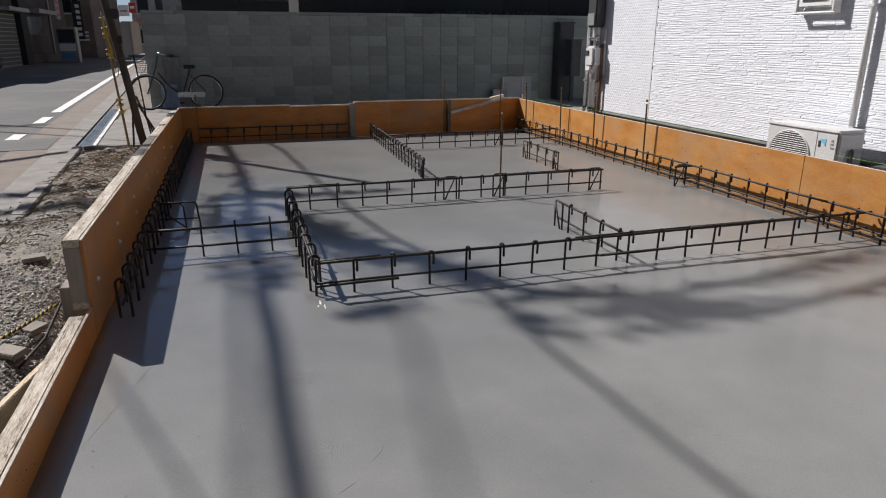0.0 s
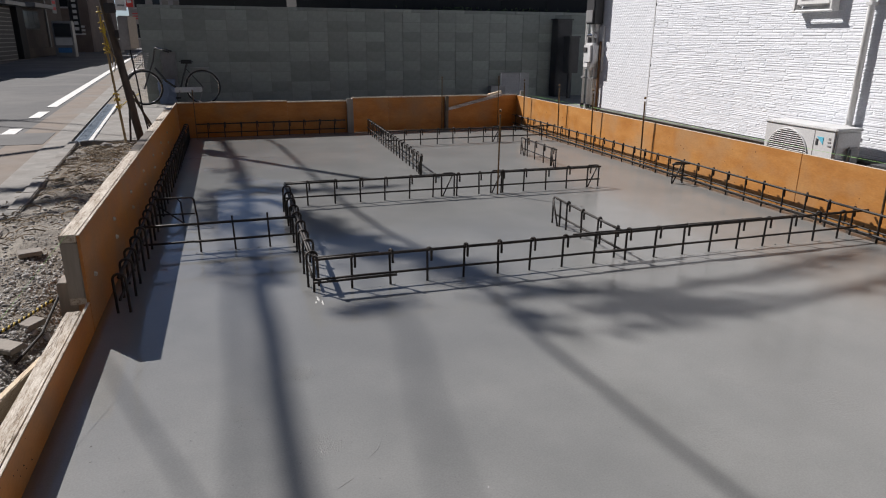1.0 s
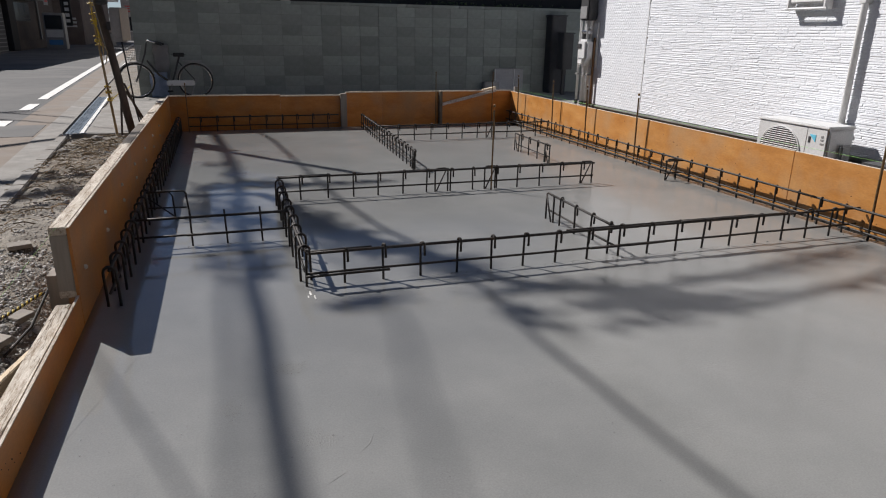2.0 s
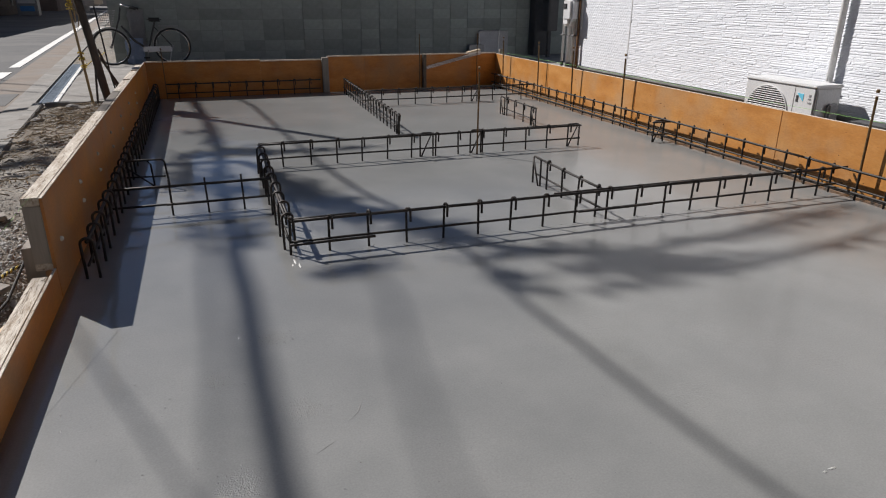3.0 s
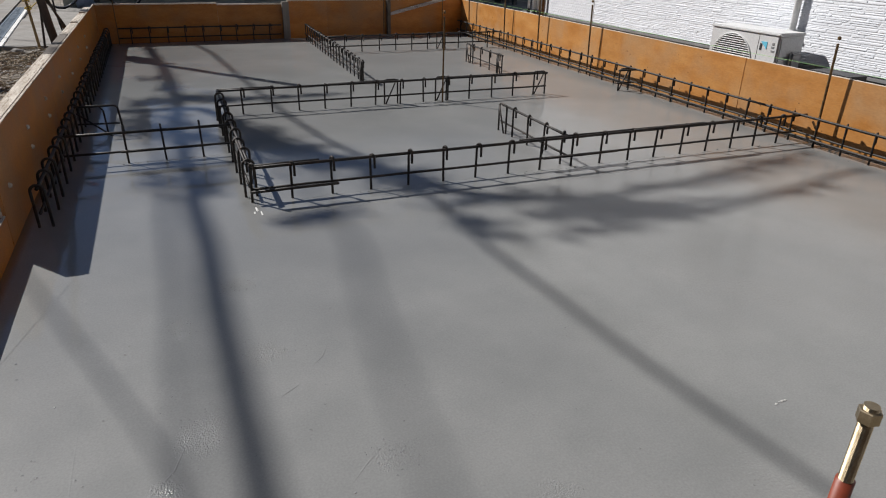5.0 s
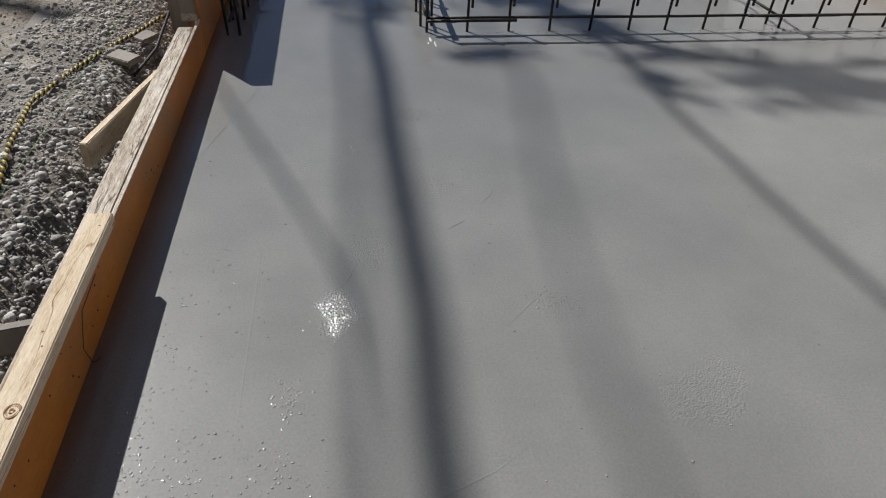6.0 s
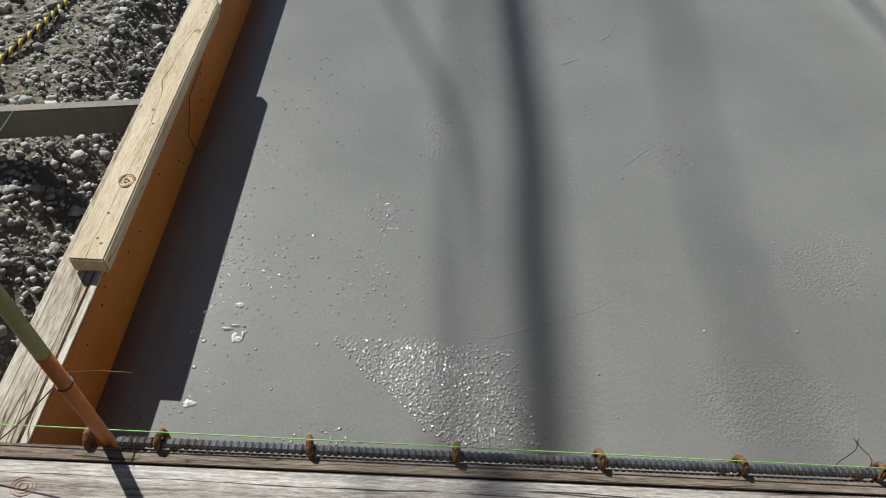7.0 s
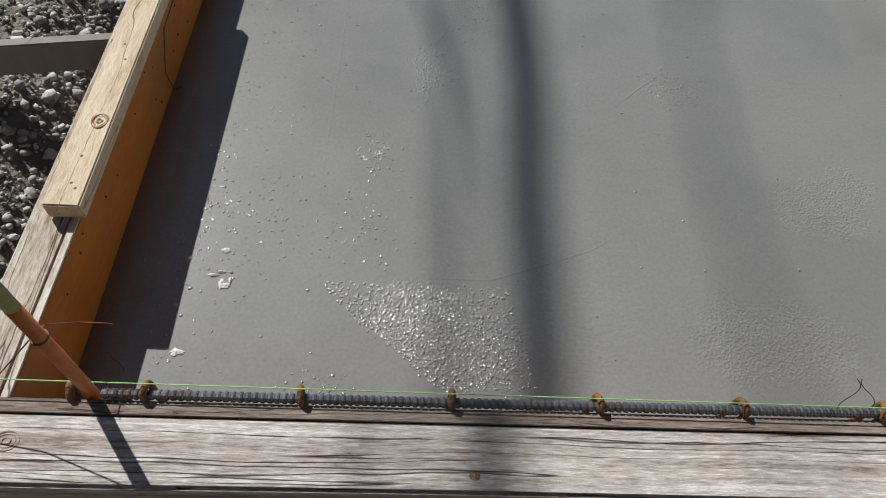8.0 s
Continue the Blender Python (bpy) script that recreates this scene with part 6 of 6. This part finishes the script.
float_mark(((-0.645, -0.9), (-0.648, -1.75), (-0.653, -2.66)), 0.03, "long faint trowel ridge in the concrete")
float_mark(((-0.66, -2.42), (-0.336, -2.423), (-0.15, -2.35), (-0.013, -2.263)), 0.009, "faint curved trowel ridge in the concrete")
float_mark(((-0.5, -1.86), (-0.42, -1.76), (-0.37, -1.62)), 0.009, "faint curved trowel ridge in the concrete")
float_mark(((0.056, -1.32), (0.02, -1.40), (-0.04, -1.46)), 0.004, "short scratch ridge in the concrete")
float_mark(((-0.05, -1.97), (0.02, -1.90), (0.08, -1.85)), 0.009, "short curved trowel ridge in the concrete")
float_mark(((-0.15, -1.57), (-0.06, -1.51)), 0.004, "short scratch ridge in the concrete")


# ---------------------------------------------------------------- tree across the street, its boughs reach over the plot
def above(x, y, h):
    """The place at height h whose shadow falls on the slab at (x, y)."""
    return Vector((x - 0.68 * h, y + 0.84 * h, h))


tree = thing("tree", (-9.0, 5.6, GROUND), "tall street tree with long grey boughs and sparse leaves", "tree")
fork = Vector((-8.6, 7.0, 4.6))
part("trunk", new_tube(wavy([(-9.0, 5.6, -0.2), (-8.9, 6.1, 2.2), fork, (-8.3, 7.6, 6.8), (-8.1, 8.2, 9.5)], 5, 0.06, 1), [0.2 - 0.0075 * k for k in range(21)], 14), MAT["bark"], tree, smooth=True)


def bough(shadow, r0, r1, seed, start=fork):
    line = [start] + [above(*q) for q in shadow]
    for _ in range(2):
        line = [line[0]] + [p for a, b in zip(line, line[1:]) for p in (a.lerp(b, 0.25), a.lerp(b, 0.75))] + [line[-1]]
    pts = wavy(line, 2, 0.011, seed)
    rs = [r0 + (r1 - r0) * k / (len(pts) - 1) for k in range(len(pts))]
    part("bough", new_tube(pts, rs, 9), MAT["bark"], tree, smooth=True)
    return pts


bough(((-0.75, 7.2, 7.6), (-0.5, 5.6, 7.6), (-0.39, 4.6, 7.6), (-0.31, 3.5, 7.6), (-0.27, 2.5, 7.6), (-0.29, 1.66, 7.6), (-0.28, 0.5, 7.6), (-0.262, -0.1, 7.5), (-0.246, -0.6, 7.4), (-0.248, -1.25, 7.4), (-0.24, -1.65, 7.3), (-0.24, -2.15, 7.3), (-0.265, -2.6, 7.2), (-0.28, -3.6, 7.1)), 0.055, 0.034, 1.0)
bough(((-0.9, 7.2, 5.8), (0.1, 5.7, 5.8), (0.28, 3.6, 5.8), (0.52, 1.1, 5.9), (0.80, 0.3, 5.9), (0.86, -0.3, 5.9), (0.86, -0.9, 5.9), (0.93, -1.75, 5.9), (1.1, -2.9, 5.9)), 0.026, 0.012, 2.0)
bough(((-1.0, 2.5, 11.5), (0.25, 0.6, 11.5), (0.36, -0.62, 11.5), (0.27, -1.0, 11.3), (0.20, -1.6, 11.2), (0.14, -2.2, 11.0), (0.15, -3.8, 11.0)), 0.019, 0.009, 3.0, Vector((-8.3, 7.6, 6.8)))
bough(((-1.5, 0.9, 6.2), (-0.9, -0.5, 6.2), (-0.79, -0.82, 6.2), (-0.44, -1.66, 6.2), (-0.385, -2.05, 6.2), (-0.4, -3.2, 6.2)), 0.011, 0.0065, 4.0)
bough(((-0.2, 2.3, 6.6), (0.05, 1.75, 6.6), (0.15, 1.35, 6.6), (0.36, 0.85, 6.6), (0.75, 0.38, 6.5), (0.95, -0.15, 6.5), (1.3, -0.38, 6.5), (1.62, -0.6, 6.4), (1.93, -0.9, 6.4)), 0.05, 0.022, 5.0, Vector((-8.3, 7.6, 6.8)))
bough(((1.2, -0.3, 6.5), (1.6, -0.5, 6.6), (2.2, -0.46, 6.6), (2.9, -0.3, 6.6), (3.45, -0.22, 6.6)), 0.03, 0.02, 6.0, above(0.95, -0.15, 6.5))
bough(((1.75, -0.75, 6.4), (2.0, -0.88, 6.4), (2.6, -0.74, 6.5), (3.1, -0.64, 6.6), (3.45, -0.6, 6.6)), 0.024, 0.02, 6.4, above(1.62, -0.6, 6.4))
bough(((-0.7, 3.4, 9.0), (-0.42, 1.2, 9.0), (-0.40, 0.0, 9.0), (-0.38, -1.2, 9.0), (-0.40, -2.2, 9.0), (-0.41, -3.2, 9.0)), 0.02, 0.012, 7.0, Vector((-8.3, 7.6, 6.8)))
bough(((-2.4, 5.0, 7.5), (-3.6, 3.9, 7.5), (-4.5, 3.0, 7.4)), 0.06, 0.02, 8.0)

bough(((-3.6, 4.2, 6.4), (-2.6, 3.5, 6.4), (-2.1, 3.33, 6.4), (-1.7, 3.22, 6.4), (-1.1, 3.1, 6.4)), 0.03, 0.012, 11.0)
bough(((-3.2, 3.2, 6.4), (-2.3, 2.75, 6.4), (-1.75, 2.68, 6.4), (-1.2, 2.45, 6.4)), 0.03, 0.012, 12.0)
bough(((-4.6, 9.6, 7.4), (-3.4, 8.75, 7.4), (-2.76, 8.26, 7.4), (-2.2, 7.6, 7.4)), 0.05, 0.012, 13.0)
bough(((-4.2, 8.6, 7.4), (-3.16, 7.84, 7.4), (-2.46, 7.26, 7.4), (-1.7, 6.6, 7.4)), 0.04, 0.012, 14.0)

random.seed(61)
LEAF_SHADES = ((-0.46, 3.45, 6.4, 0.12, 0.12, 26), (-0.31, 3.0, 6.4, 0.09, 0.35, 60), (-0.45, 2.46, 6.4, 0.2, 0.12, 60), (-0.15, 2.5, 6.4, 0.22, 0.14, 90), (0.18, 2.38, 6.2, 0.25, 0.09, 70), (0.7, 2.35, 6.2, 0.35, 0.07, 50),
               (-0.5, 1.8, 6.4, 0.2, 0.3, 110), (-0.32, 1.5, 6.4, 0.22, 0.2, 80), (-0.16, 1.25, 6.4, 0.16, 0.14, 50), (0.1, 1.5, 6.6, 0.08, 0.22, 60), (0.2, 1.1, 6.6, 0.16, 0.25, 170), (0.3, 0.8, 6.6, 0.2, 0.16, 130),
               (0.5, 0.52, 6.6, 0.22, 0.12, 120), (0.7, 0.25, 6.6, 0.18, 0.13, 80), (0.85, 0.05, 6.6, 0.15, 0.16, 70), (1.15, -0.32, 6.6, 0.25, 0.08, 80), (-0.42, 0.55, 6.4, 0.12, 0.3, 40), (-0.16, 0.5, 6.4, 0.1, 0.3, 40),
               (1.5, -0.58, 6.6, 0.27, 0.1, 150), (1.78, -0.72, 6.6, 0.26, 0.1, 150), (1.35, -0.84, 6.8, 0.22, 0.05, 30), (2.4, -0.46, 6.8, 0.5, 0.06, 60), (2.6, -0.74, 6.8, 0.4, 0.05, 45), (3.0, -0.32, 6.8, 0.3, 0.07, 60),
               (-2.1, 3.35, 6.4, 0.4, 0.1, 150), (-1.6, 3.25, 6.4, 0.3, 0.1, 90), (-1.8, 2.66, 6.4, 0.4, 0.1, 150), (-1.4, 2.55, 6.4, 0.2, 0.1, 60), (-3.7, 9.0, 7.0, 0.35, 0.14, 70), (0.24, -0.27, 6.4, 0.14, 0.06, 40), (0.92, -0.7, 6.2, 0.1, 0.16, 26))
for cx, cy, h, sx, sy, n in LEAF_SHADES:
    bm = bmesh.new()
    for k in range(int(n * 1.5)):
        c = above(random.gauss(cx, sx * 0.6), random.gauss(cy, sy * 0.6), h + 1.3 + random.uniform(-0.4, 0.4))
        u = Vector((random.uniform(-1, 1), random.uniform(-1, 1), random.uniform(-1, 1))).normalized() * random.uniform(0.03, 0.06)
        v = u.orthogonal().normalized() * u.length * 0.55
        bm.faces.new([bm.verts.new(c + w) for w in (-u, v - u * 0.2, u, -v - u * 0.2)])
    part("leaf_cluster", bm, MAT["leaf"], tree)
